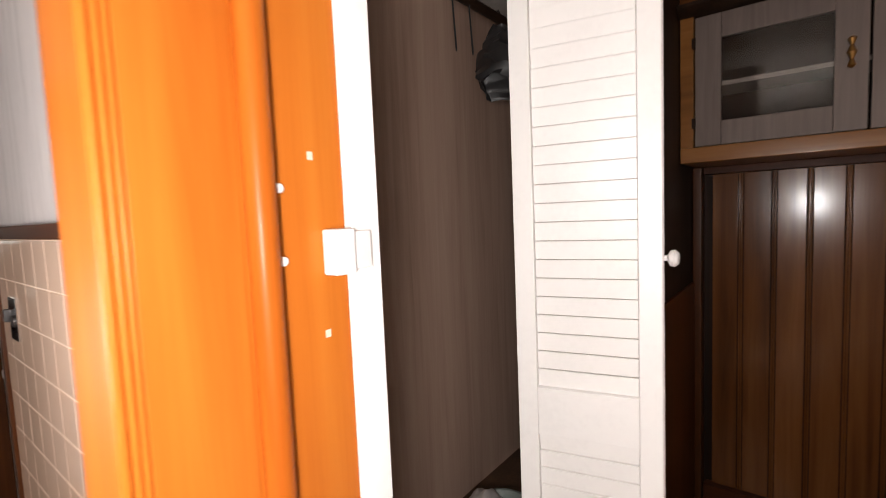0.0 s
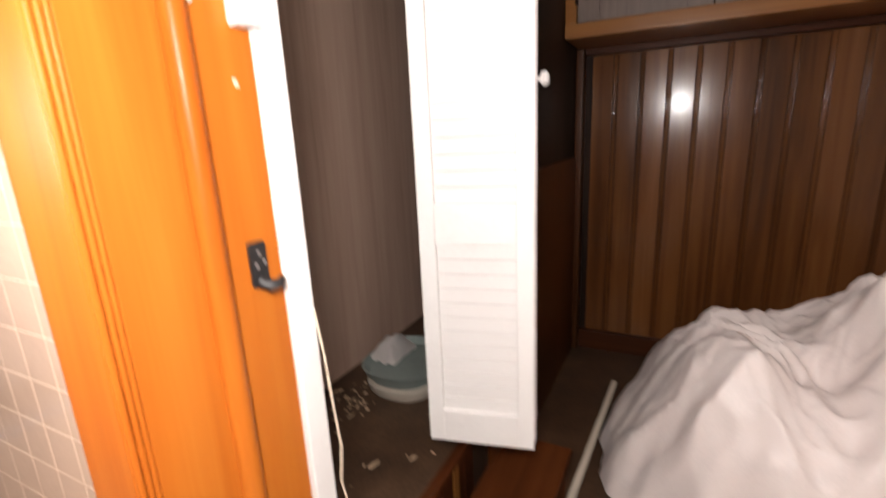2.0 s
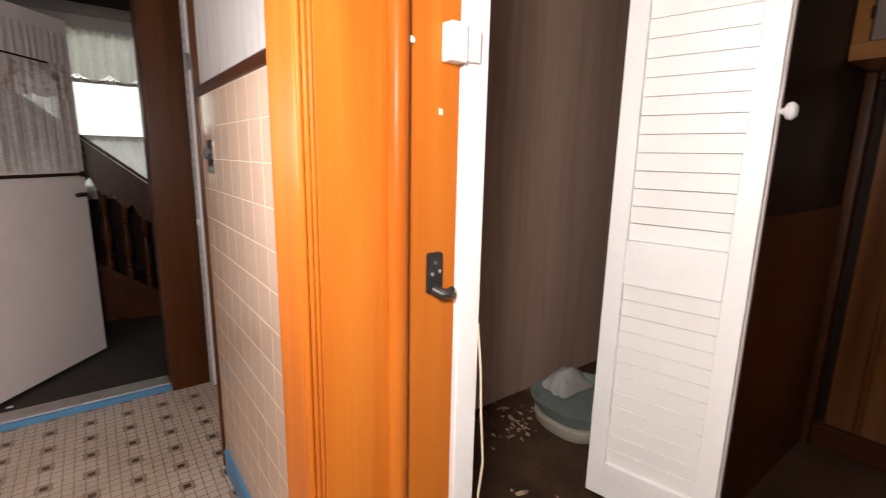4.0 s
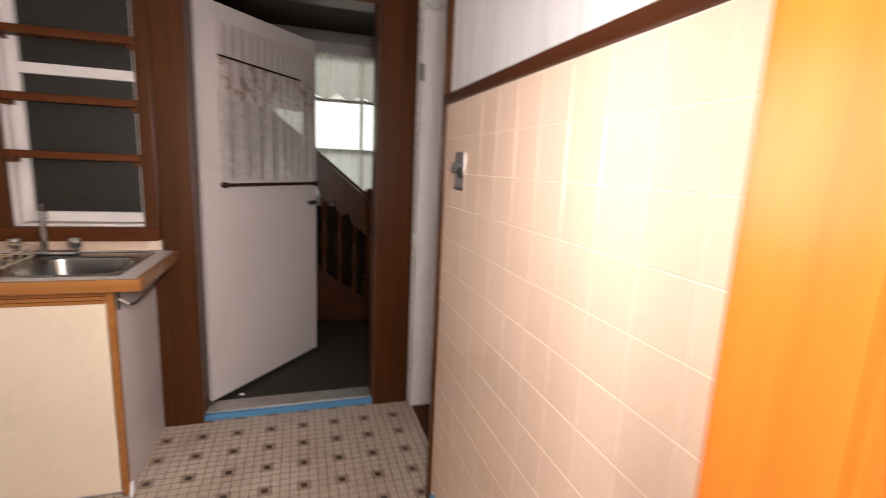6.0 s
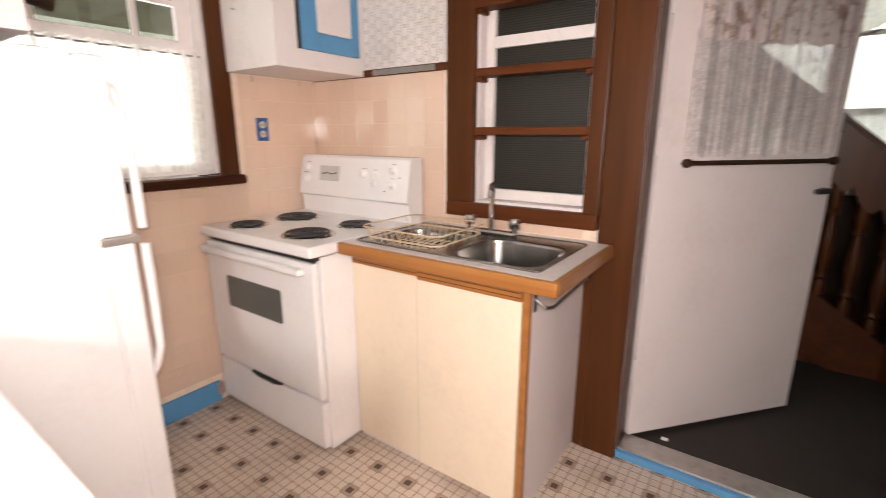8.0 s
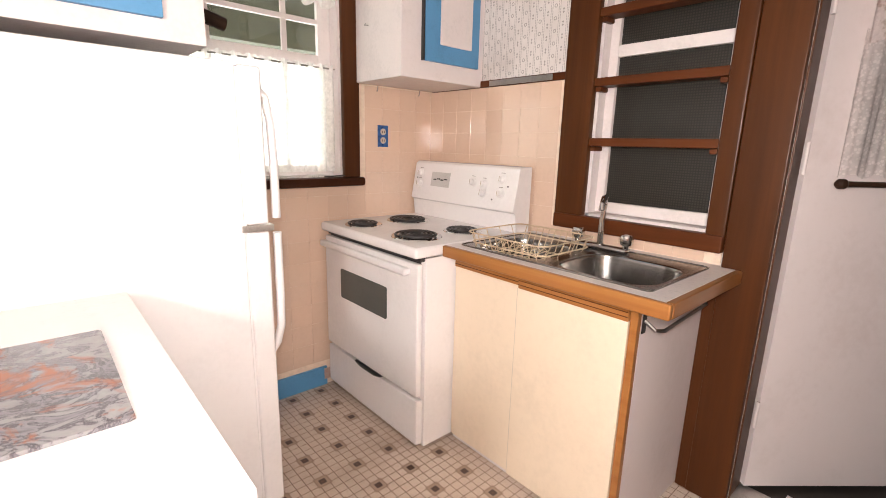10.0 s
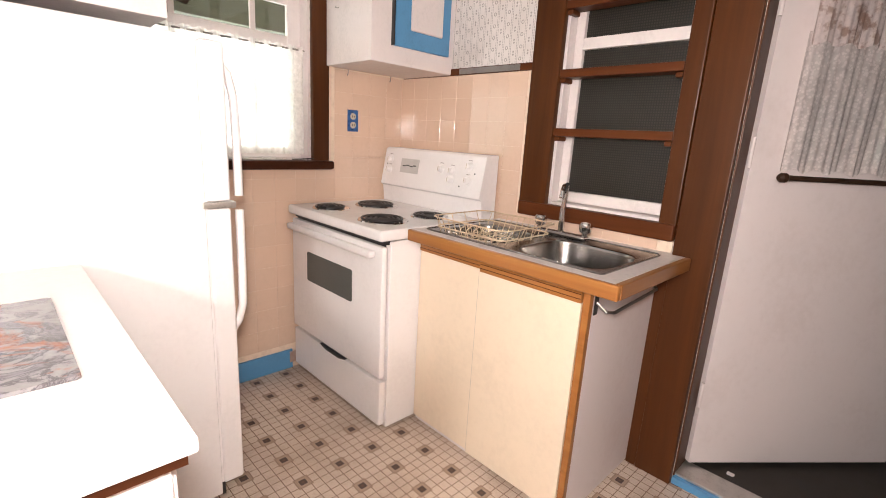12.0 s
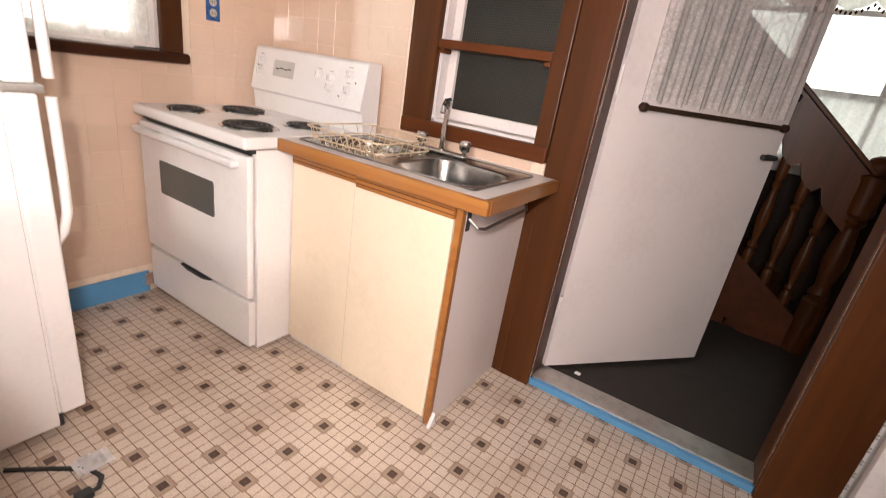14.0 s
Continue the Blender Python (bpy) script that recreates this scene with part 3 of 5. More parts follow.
bmesh.ops.transform(plug, matrix=pose(XP + 0.034, 0.398, 0.535, 18, 12, 20), verts=plug.verts)
part("plug", plug, CREAM, cord)

# raised closet floor with a striped riser
plinth = thing("closet_plinth", "dark raised closet floor with a striped wooden riser", "plinth", (-0.5, 1.0, 0))
part("top", box(-0.90, XP - 0.02, YT + 0.10, 2.27, 0.29, 0.325), DEBRIS, plinth, "stained dark top strewn with dirt")
part("nosing", box(XP - 0.02, XP + 0.01, 0.37, 1.05, 0.30, 0.328, 0.004), BROWNY, plinth)
for k in range(17):
    y = 0.375 + k * 0.04
    part("board", box(XP - 0.02, XP - 0.004 + 0.003 * (k % 2), y, y + 0.037, 0, 0.30, 0.002), OAKX if k % 4 == 1 else BROWNX, plinth)

# louvred leaf
LV = Vector((-0.295, 0.855, 0))
LU = Vector((0.002, 0.924, 0)) - LV
LW = LU.length
LU.normalize()
LN = Vector((LU.y, -LU.x, 0))


def turned(bm, origin, u, nrm):
    """Takes a form built along x (width), y (depth) and z to a place with its width along u."""
    m = Matrix((( u.x, nrm.x, 0, origin.x), (u.y, nrm.y, 0, origin.y), (0, 0, 1, 0), (0, 0, 0, 1)))
    bmesh.ops.transform(bm, matrix=m, verts=bm.verts)
    return bm


louvre = thing("louvred_door", "white louvred closet door folded half open", "door", LV)
LZ0, LZ1, LM0, LM1 = 0.42, 2.36, 1.02, 1.13
for name, x0, x1, z0, z1 in (("stile", 0, 0.045, LZ0, LZ1), ("stile", LW - 0.045, LW, LZ0, LZ1), ("rail", 0.045, LW - 0.045, LZ0, 0.52),
                             ("rail", 0.045, LW - 0.045, LM0, LM1), ("rail", 0.045, LW - 0.045, 2.26, LZ1)):
    part(name, turned(box(x0, x1, -0.014, 0.014, z0, z1, 0.002), LV, LU, LN), BRIGHTWHITE, louvre)
slat = box(0.046, LW - 0.046, -0.003, 0.003, -0.0202, 0.0202, 0.001)
bmesh.ops.rotate(slat, cent=(0, 0, 0), matrix=Matrix.Rotation(radians(-5), 3, "X"), verts=slat.verts)
turned(slat, LV, LU, LN)
first = part("slat", slat, BRIGHTWHITE, louvre)
for z0, z1 in ((0.52, LM0), (LM1, 2.26)):
    count = round((z1 - z0) / 0.0425)
    for k in range(count):
        ob = first if first.location.z == 0 else first.copy()
        if ob is not first:
            scene.collection.objects.link(ob)
        ob.location.z = z0 + (k + 0.5) * (z1 - z0) / count
kp = LV + LU * (LW + 0.004)
part("second_leaf", turned(box(0.02, LW + 0.004, -0.050, -0.020, LZ0, LZ1, 0.003), LV, LU, LN), PANELW, louvre, "second leaf folded behind")
part("knob", lathe([(0.006, 0), (0.006, 0.012), (0.016, 0.018), (0.018, 0.026), (0.012, 0.033), (0.002, 0.035)], (-0.006, 0.950, 1.424), "x"), PLASTIC, louvre, "round white knob")

# closet contents
rod = single("closet_rod", tube([(-0.58, YT + 0.10, 2.17), (-0.58, 2.27, 2.17)], 0.016), DARK, "dark wooden closet rod under the ceiling", "rod")


def hanger(y, low):
    """A wire hanger seen almost edge on, hooked over the rod."""
    h = thing("hanger", "dark wire coat hanger hooked on the closet rod", "hanger", (-0.58, y, 2.19), "hangers")
    part("wire", tube([(-0.58, y - 0.016, 2.165), (-0.58, y - 0.016, 2.188), (-0.58, y, 2.196), (-0.58, y + 0.014, 2.185), (-0.575, y + 0.004, 2.14), (-0.56, y - 0.006, low), (-0.57, y + 0.008, low), (-0.575, y + 0.004, 2.14)], 0.0025, seg=6), BLACK, h)


for y, low in ((1.03, 2.0), (1.115, 2.01), (1.30, 2.06)):
    hanger(y, low)
bag = sheet(20, 16, lambda u, v: (-0.57 + (0.02 + 0.07 * math.sin(v * 2.4)) * math.sin(u * 6.2832) + 0.02 * noise.noise((u * 9, v * 7, 3)),
                                  1.285 + (0.015 + 0.06 * v) * math.cos(u * 6.2832) + 0.02 * noise.noise((u * 6, v * 9, 8)), 2.14 - 0.20 * v - 0.03 * math.cos(u * 6.2832) * v + 0.02 * noise.noise((u * 8, v * 8, 1))))
single("garment_bag", bag, BLACK, "dark crumpled plastic bag hanging from the rod", "bag")

tub = thing("plastic_tub", "grey-green plastic tub with a beige base on the closet floor", "tub", (-0.605, 1.245, 0.325))


def oval(cx, cy, rings, bm=None, seg=32):
    bm = bm or bmesh.new()
    loops = []
    for rx, ry, z in rings:
        loops.append([bm.verts.new((cx + rx * math.copysign(abs(math.cos(a)) ** 0.75, math.cos(a)), cy + ry * math.copysign(abs(math.sin(a)) ** 0.75, math.sin(a)), z))
                      for a in (2 * math.pi * k / seg for k in range(seg))])
    for A, B in zip(loops, loops[1:]):
        for j in range(seg):
            bm.faces.new((A[j], A[(j + 1) % seg], B[(j + 1) % seg], B[j]))
    bm.faces.new(loops[0][::-1])
    bm.faces.new(loops[-1])
    return bm


part("base", oval(-0.605, 1.245, [(0.13, 0.15, 0.325), (0.145, 0.165, 0.345), (0.15, 0.17, 0.375), (0.14, 0.16, 0.382)]), BEIGE, tub)
part("bowl", oval(-0.605, 1.245, [(0.13, 0.15, 0.376), (0.15, 0.175, 0.41), (0.16, 0.185, 0.435), (0.164, 0.19, 0.441), (0.154, 0.18, 0.441), (0.135, 0.16, 0.415), (0.1, 0.12, 0.41)]), TEAL, tub)
part("handle", box(-0.461, -0.451, 1.175, 1.245, 0.345, 0.36, 0.003), BLACK, tub)
rag = sheet(18, 18, lambda u, v: (-0.70 + 0.13 * (u - 0.5), 1.275 + 0.18 * (v - 0.5), 0.424 + 0.075 * (math.sin(math.pi * u) * math.sin(math.pi * v)) ** 0.6 + 0.022 * noise.noise((u * 4, v * 4, 5))), 0.002)
single("white_rag", rag, RAG, "crumpled white rag lying in the tub", "rag")
random.seed(4)
bm = bmesh.new()
for k in range(80):
    near = k < 44
    x, y = (random.gauss(-0.74, 0.06), random.gauss(1.04, 0.07)) if near else (random.uniform(-0.86, -0.3), random.uniform(0.5, 1.5))
    s, turn = random.uniform(0.003, 0.013), random.uniform(0, 6.28)
    long = random.choice((1, 1, 1.5, 2.2))
    ring = [bm.verts.new((max(-0.895, x + s * long * r * math.cos(a) * math.cos(turn) - s * r * math.sin(a) * math.sin(turn)), y + s * long * r * math.cos(a) * math.sin(turn) + s * r * math.sin(a) * math.cos(turn), 0.3256 + random.uniform(0, 0.3) * s))
            for a, r in ((c * 1.2566, random.uniform(0.5, 1.1)) for c in range(5))]
    peak = bm.verts.new((x, y, 0.326 + s * random.uniform(0.3, 0.9)))
    for c in range(5):
        bm.faces.new((ring[c], ring[(c + 1) % 5], peak))
tagged(finish("litter", bm, SCRAP, False), "scraps of dirt strewn on the closet floor", "litter", kind="stuff")

# ---- panelled room ----
for k in range(15):
    c = -0.005 + k * 0.1285
    part("board", box(max(-0.155, c - 0.1165), c - 0.0125, 2.511, 2.53, 0.10, 1.667, 0.0015), PANEL, wall_panelled)
    bead = lathe([(0.0045, 0.10), (0.0045, 1.667)], (c - 0.0050, 2.5115, 0), seg=20)
    lathe([(0.0045, 0.10), (0.0045, 1.667)], (c + 0.0050, 2.5115, 0), seg=20, bm=bead)
    box(c - 0.0095, c + 0.0095, 2.5125, 2.53, 0.10, 1.667, bm=bead)
    part("batten", bead, PANEL, wall_panelled)
setting("trim_panel_top", box(-0.155, 1.9, 2.47, 2.529, 1.668, 1.702, 0.003), BROWNX, "dark rail above the panelling", "trim")
setting("trim_panel_foot", box(-0.155, 1.9, 2.47, 2.529, 0.0, 0.11, 0.004), BROWNX, "dark skirting below the panelling", "trim")
frame_strip = setting("trim_panel_side", box(-0.198, -0.158, 2.44, 2.529, 0, 1.70, 0.006), BROWN, "dark upright strip in the corner", "trim")
setting("trim_room_wainscot", box(-0.199, -0.185, 1.06, 2.43, 0.0, 1.15, 0.004), BROWN, "dark wooden wainscot", "trim")

cupboard = thing("wall_cupboard", "limed grey-brown wall cupboard with glazed doors over the panelling", "cupboard", (0.8, 2.3, 1.70))
part("ledge", box(-0.195, 1.9, 2.14, 2.529, 1.703, 1.768, 0.006), OAKX, cupboard, "golden wooden ledge")
part("carcass", box(-0.19, 1.9, 2.44, 2.529, 1.77, 2.31), DARK, cupboard)
part("side_stile", box(-0.198, -0.147, 2.160, 2.44, 1.769, 2.33, 0.003), OAKX, cupboard)
part("shelf", box(-0.145, 1.9, 2.22, 2.44, 2.02, 2.038), GREYWOOD, cupboard)
part("cornice", extrude([(2.10, 2.350), (2.10, 2.335), (2.13, 2.312), (2.20, 2.305), (2.44, 2.305), (2.44, 2.350)], "x", -0.199, 1.9), DARK, cupboard)
for k in range(6):
    part("fascia_board", box(-0.198 + k * 0.35, 0.149 + k * 0.35, 2.15, 2.17, 2.351, 2.449, 0.002), PANEL, cupboard)
for k in range(3):
    x0 = -0.142 + k * 0.553
    x1 = x0 + 0.545
    d = part("door", box(x0, x0 + 0.095, 2.165, 2.187, 1.772, 2.303, 0.003), GREYWOOD, cupboard, "limed wooden door with a glass pane")
    part("door_stile", box(x1 - 0.095, x1, 2.165, 2.187, 1.772, 2.303, 0.003), GREYWOOD, d)
    part("door_rail", box(x0 + 0.095, x1 - 0.095, 2.166, 2.186, 1.772, 1.870, 0.003), GREYWOOD, d)
    part("door_rail", box(x0 + 0.095, x1 - 0.095, 2.166, 2.186, 2.205, 2.303, 0.003), GREYWOOD, d)
    part("pane", box(x0 + 0.095, x1 - 0.095, 2.178, 2.182, 1.870, 2.205), GLASS, d).visible_shadow = False
    hx = x1 - 0.048 if k % 2 == 0 else x0 + 0.048
    part("handle", lathe([(0.004, -0.055), (0.013, -0.047), (0.005, -0.025), (0.015, 0), (0.005, 0.025), (0.013, 0.047), (0.004, 0.055)], (hx, 2.152, 2.045), "z", 14), BRASS, d, "small turned brass pull")
    for z in (1.87, 2.20):
        part("hinge", box(x0 - 0.012 if k % 2 == 0 else x1 - 0.002, x0 + 0.002 if k % 2 == 0 else x1 + 0.006, 2.158, 2.166, z - 0.022, z + 0.022, 0.001), DARK, d)


def crease(p):
    """Folds of stiff sheeting: sharp ridges where neighbouring dents meet."""
    return noise.voronoi(p)[0][0]


def lump(x, y, cx, cy, wx, wy):
    return math.exp(-((x - cx) / wx) ** 2 - ((y - cy) / wy) ** 2)


def heap(u, v):
    a, r = 2 * math.pi * u, v
    s = (math.cos(a), math.sin(a), r * 1.3)
    g = 1 + r * (0.16 * (crease((s[0] * 2.4, s[1] * 2.4, s[2] * 2.4)) - 0.45) + 0.06 * (crease((s[0] * 6, s[1] * 6, s[2] * 5)) - 0.45))
    x, y = 0.92 + 0.78 * r * g * math.cos(a), 1.60 + 0.62 * r * g * math.sin(a)
    w = (noise.noise((x * 3, y * 3, 11.0)), noise.noise((x * 3, y * 3, 17.0)))
    z = 0.56 * (1 - r ** 4.5) + 0.12 * lump(x, y, 0.50, 1.45, 0.16, 0.30) + 0.30 * lump(x, y, 0.93, 1.50, 0.13, 0.28) + 0.10 * lump(x, y, 1.3, 1.6, 0.3, 0.3)
    q = (x + 0.12 * w[0], y + 0.12 * w[1])
    edge = 1 - 0.8 * r ** 8
    for k, (f, h) in enumerate(((3.5, 0.11), (6.5, 0.075), (12.0, 0.042), (23.0, 0.013))):
        turn = 0.9 * k + 0.4
        p = (q[0] * math.cos(turn) - q[1] * math.sin(turn), q[0] * math.sin(turn) + q[1] * math.cos(turn))
        z += edge * h * (0.22 - abs(noise.noise((p[0] * f, p[1] * f * 0.6, 3.0 + k)))) * 1.3
    z += edge * 0.05 * (crease((q[0] * 4.4 + q[1] * 1.5, q[1] * 3.2, 2.0)) - 0.4)
    return (x + 0.05 * w[0], y + 0.05 * w[1], max(0.002, z))


single("plastic_sheet", sheet(260, 140, heap), CLOTH, "crumpled white plastic sheet heaped over goods", "sheet")
bench = thing("low_chest", "low reddish-brown wooden chest in front of the closet", "chest", (0.0, 1.0, 0))
part("lid", box(-0.195, 0.05, 0.62, 1.25, 0.175, 0.20, 0.006), BROWNY, bench)
part("body", box(-0.185, 0.035, 0.64, 1.23, 0.0, 0.175, 0.003), BROWNY, bench)
plank = box(-0.011, 0.011, -0.5, 0.45, 0, 0.09, 0.002)
bmesh.ops.transform(plank, matrix=pose(0.09, 1.30, 0.13, 0, 14, -3), verts=plank.verts)
single("loose_board", plank, BEIGE, "loose beige board leaning beside the chest", "board")

# ---- kitchen things ----
# inner window over the sink
win = tagged(new("window_1"), "inner window with white sash, patterned glass and brown shelf bars", "window", kind="structure")
win.location = (XW, -1.22, 1.5)
FR = XW + 0.035
part("window_frame", box(XW + 0.001, FR, -1.588, WY0 + 0.002, 0.935, 2.3, 0.008), BROWN, win)
part("window_frame", box(XW + 0.001, FR, WY1 - 0.002, -0.902, 0.935, 2.3, 0.008), BROWN, win)
part("window_sill", box(XW + 0.001, FR + 0.008, -1.586, -0.904, 0.925, WZ0 + 0.002, 0.008), BROWNY, win)
part("window_frame", box(XW + 0.001, FR, WY0, WY1, WZ1, 2.3, 0.008), BROWN, win)
for y0, y1 in ((WY0, WY0 + 0.012), (WY1 - 0.012, WY1)):
    part("reveal", box(XW - 0.12, XW, y0, y1, WZ0, WZ1), WHITE, win)
part("reveal", box(XW - 0.12, XW, WY0, WY1, WZ0, WZ0 + 0.012), WHITE, win)
SX0, SX1 = XW - 0.085, XW - 0.05
for y0, y1, z0, z1 in ((WY0 + 0.012, WY0 + 0.05, 1.0, 2.14), (WY1 - 0.03, WY1 - 0.012, 1.0, 2.14), (WY0 + 0.05, WY1 - 0.03, 1.0, 1.045), (WY0 + 0.05, WY1 - 0.03, 1.62, 1.665), (WY0 + 0.05, WY1 - 0.03, 2.1, 2.14)):
    part("sash", box(SX0, SX1, y0, y1, z0, z1, 0.003), WHITE, win)
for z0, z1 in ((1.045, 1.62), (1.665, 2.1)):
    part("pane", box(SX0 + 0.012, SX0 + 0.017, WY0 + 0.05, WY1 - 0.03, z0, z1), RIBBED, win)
for z in (1.274, 1.505, 1.762, 2.0):
    for y in (WY0 + 0.018, WY1 - 0.018):
        part("cleat", box(XW - 0.035, XW + 0.022, y - 0.013, y + 0.013, z - 0.020, z - 0.001, 0.005), BROWNY, win)
    part("shelf_bar", box(XW - 0.047, XW + 0.028, WY0 + 0.003, WY1 - 0.003, z, z + 0.032, 0.003), BROWNY, win)
# added slab, hidden by the panes; dimness of the space behind as dark colour
setting("backdrop_porch", box(XW - 0.55, XW - 0.5, -1.88, -0.93, 0.1, 2.45), plain("dimness painted dark", (0.06, 0.055, 0.045), 0.9), "added dark slab for the dimness behind the inner window", "backdrop")

# kitchen window with cafe curtain
kw = tagged(new("window_2"), "kitchen window with brown frame, white sash and sheer cafe curtain", "window", kind="structure")
kw.location = (-1.4, YW, 1.5)
part("window_frame", box(-1.974, KX0 + 0.002, YW + 0.001, YW + 0.03, 1.09, 2.25, 0.008), BROWN, kw)
part("window_frame", box(KX1, KX1 + 0.1, YW + 0.001, YW + 0.03, 1.09, 2.25, 0.008), BROWN, kw)
part("window_frame", box(KX0, KX1, YW + 0.001, YW + 0.03, KZ1, 2.25, 0.008), BROWNX, kw)
part("window_sill", box(-1.988, -0.85, YW - 0.06, YW + 0.06, 1.05, 1.093, 0.012), BROWNX, kw)
part("reveal", box(KX0, KX0 + 0.012, YW - 0.12, YW, KZ0, KZ1), WHITE, kw)
for x0, x1, z0, z1 in ((KX0 + 0.012, KX0 + 0.075, 1.1, 2.1), (KX1 - 0.05, KX1, 1.1, 2.1), (KX0, KX1, 1.1, 1.15), (KX0, KX1, 2.04, 2.1), (KX0, KX1, 1.615, 1.665), (-1.66, -1.635, 1.15, 2.04), (-1.33, -1.305, 1.15, 2.04), (KX0, KX1, 1.80, 1.822)):
    inset = 0.003 if x1 - x0 > 0.5 else 0.006 if x0 > -1.7 and x1 < -1.2 else 0.0
    part("sash", box(x0 + (0.013 if inset == 0.003 else 0), x1, YW - 0.10 + inset, YW - 0.07 - inset, z0, z1, 0.003), WHITE, kw)
pane = part("pane", box(KX0 + 0.02, KX1 - 0.01, YW - 0.09, YW - 0.086, 1.12, 2.08), GLASS, kw)
pane.visible_shadow = False
part("curtain", sheet(120, 12, lambda u, v: (KX0 + 0.02 + 0.92 * u, YW - 0.03 + 0.012 * math.sin(u * 95 + 2 * math.sin(u * 9)), 1.62 - 0.50 * v + 0.004 * math.sin(u * 190) * (v < 0.05))), SHEER, kw, "sheer white cafe curtain")
part("curtain_rod", tube([(KX0 + 0.01, YW - 0.03, 1.605), (KX1, YW - 0.03, 1.605)], 0.004), DULL, kw)
part("valance", sheet(60, 8, lambda u, v: (KX0 + 0.01 + 0.93 * u, YW - 0.012 + 0.012 * math.sin(u * 70), 2.09 - (0.20 + 0.03 * abs(math.sin(u * 30))) * v)), SHEER, kw)

# wall tiles of the window wall
outlet = thing("power_outlet", "double power outlet on a blue metal plate", "outlet", (-2.124, YW, 1.30))
part("plate", box(-2.158, -2.090, YW + 0.006, YW + 0.011, 1.244, 1.356, 0.003), plain("blue printed metal", (0.02, 0.10, 0.30), 0.3, vary=0.4, scale=60), outlet)
for z in (1.278, 1.322):
    s = part("socket", lathe([(0.017, 0), (0.0165, 0.004), (0.002, 0.0045)], (-2.124, YW + 0.011, z), "y", 18), BEIGE, outlet)
    for dx in (-0.006, 0.006):
        part("slot", box(-2.124 + dx - 0.0015, -2.124 + dx + 0.0015, YW + 0.0152, YW + 0.0158, z - 0.005, z + 0.005), BLACK, s)

# upper corner cabinet
uc = thing("wall_cabinet", "white wall cabinet with a blue-framed door in the corner", "cabinet", (-2.2, -2.3, 1.55), "wall cabinets")
part("body", box(XW + 0.004, -1.955, YW + 0.032, -2.092, 1.548, 2.44, 0.003), WHITE, uc)
d = part("door", box(-2.405, -2.072, -2.091, -2.072, 1.626, 2.40, 0.003), BLUE, uc, "blue painted door")
part("door_panel", box(-2.350, -2.155, -2.073, -2.065, 1.70, 2.34, 0.006), WHITE, d, "white raised panel")
# no real gap here: its shade is a thin black strip
part("gap_shadow_strip", box(-2.070, -2.062, -2.091, -2.075, 1.626, 2.40), BLACK, uc, "black strip for the shade in the gap beside the door")
for x in (-2.08, -2.35):
    part("cup_hook", tube([(x, -2.46, 1.546), (x, -2.46, 1.525), (x + 0.008, -2.455, 1.518), (x + 0.012, -2.45, 1.525)], 0.002), DULL, uc)
part("wire_hook", tube([(-1.954, -2.37, 1.80), (-1.942, -2.36, 1.79), (-1.942, -2.33, 1.785)], 0.002), DULL, uc)

# stove
stove = thing("stove", "white electric coil stove against the tiles", "stove", (-2.1, -2.08, 0))
SY0, SY1, SF = -2.462, -1.712, -1.80
part("body", box(-2.42, SF, SY0, SY1, 0.02, 0.835, 0.004), ENAMEL, stove)
part("cooktop", box(-2.42, SF + 0.055, SY0 - 0.004, SY1 + 0.004, 0.838, 0.882, 0.012, seg=3), ENAMEL, stove)
part("trim_line", box(SF - 0.01, SF + 0.02, SY0 + 0.01, SY1 - 0.01, 0.822, 0.838), BLACK, stove)
part("door_gasket", box(SF + 0.0005, SF + 0.009, SY0 + 0.014, SY1 - 0.03, 0.255, 0.82), BLACK, stove)
od = part("oven_door", box(SF + 0.009, SF + 0.038, SY0 + 0.006, SY1 - 0.006, 0.255, 0.815, 0.008), ENAMEL, stove)
part("oven_window", extrude(rounded(SY0 + 0.16, SY1 - 0.21, 0.534, 0.676, 0.010), "x", SF + 0.037, SF + 0.0415), DARKGLASS, od, "dark glass window")
part("handle", box(SF + 0.036, SF + 0.072, SY0 + 0.012, SY1 - 0.05, 0.765, 0.795, 0.01, seg=3), PLASTIC, od)
dr = part("drawer", box(SF + 0.001, SF + 0.034, SY0 + 0.006, SY1 - 0.006, 0.035, 0.238, 0.008), ENAMEL, stove)
part("finger_gap", extrude([(-2.20, 0.239), (-1.98, 0.239), (-2.03, 0.226), (-2.15, 0.226)], "x", SF + 0.02, SF + 0.0355), BLACK, dr)
bg = part("backguard", extrude([(-2.42, 0.88), (-2.325, 0.88), (-2.322, 0.965), (-2.30, 0.975), (-2.335, 1.165), (-2.35, 1.175), (-2.42, 1.175)], "y", SY0 + 0.004, SY1 - 0.004, 0.004), ENAMEL, stove)
tilt = math.atan2(0.035, 0.19)


def on_guard(bm, y, z):
    """Sets a form built round the origin, facing x, on the leaning control panel."""
    x = -2.30 - 0.035 * (z - 0.975) / 0.19
    bmesh.ops.transform(bm, matrix=Matrix.Translation((x, y, z)) @ Matrix.Rotation(-tilt, 4, "Y"), verts=bm.verts)
    return bm


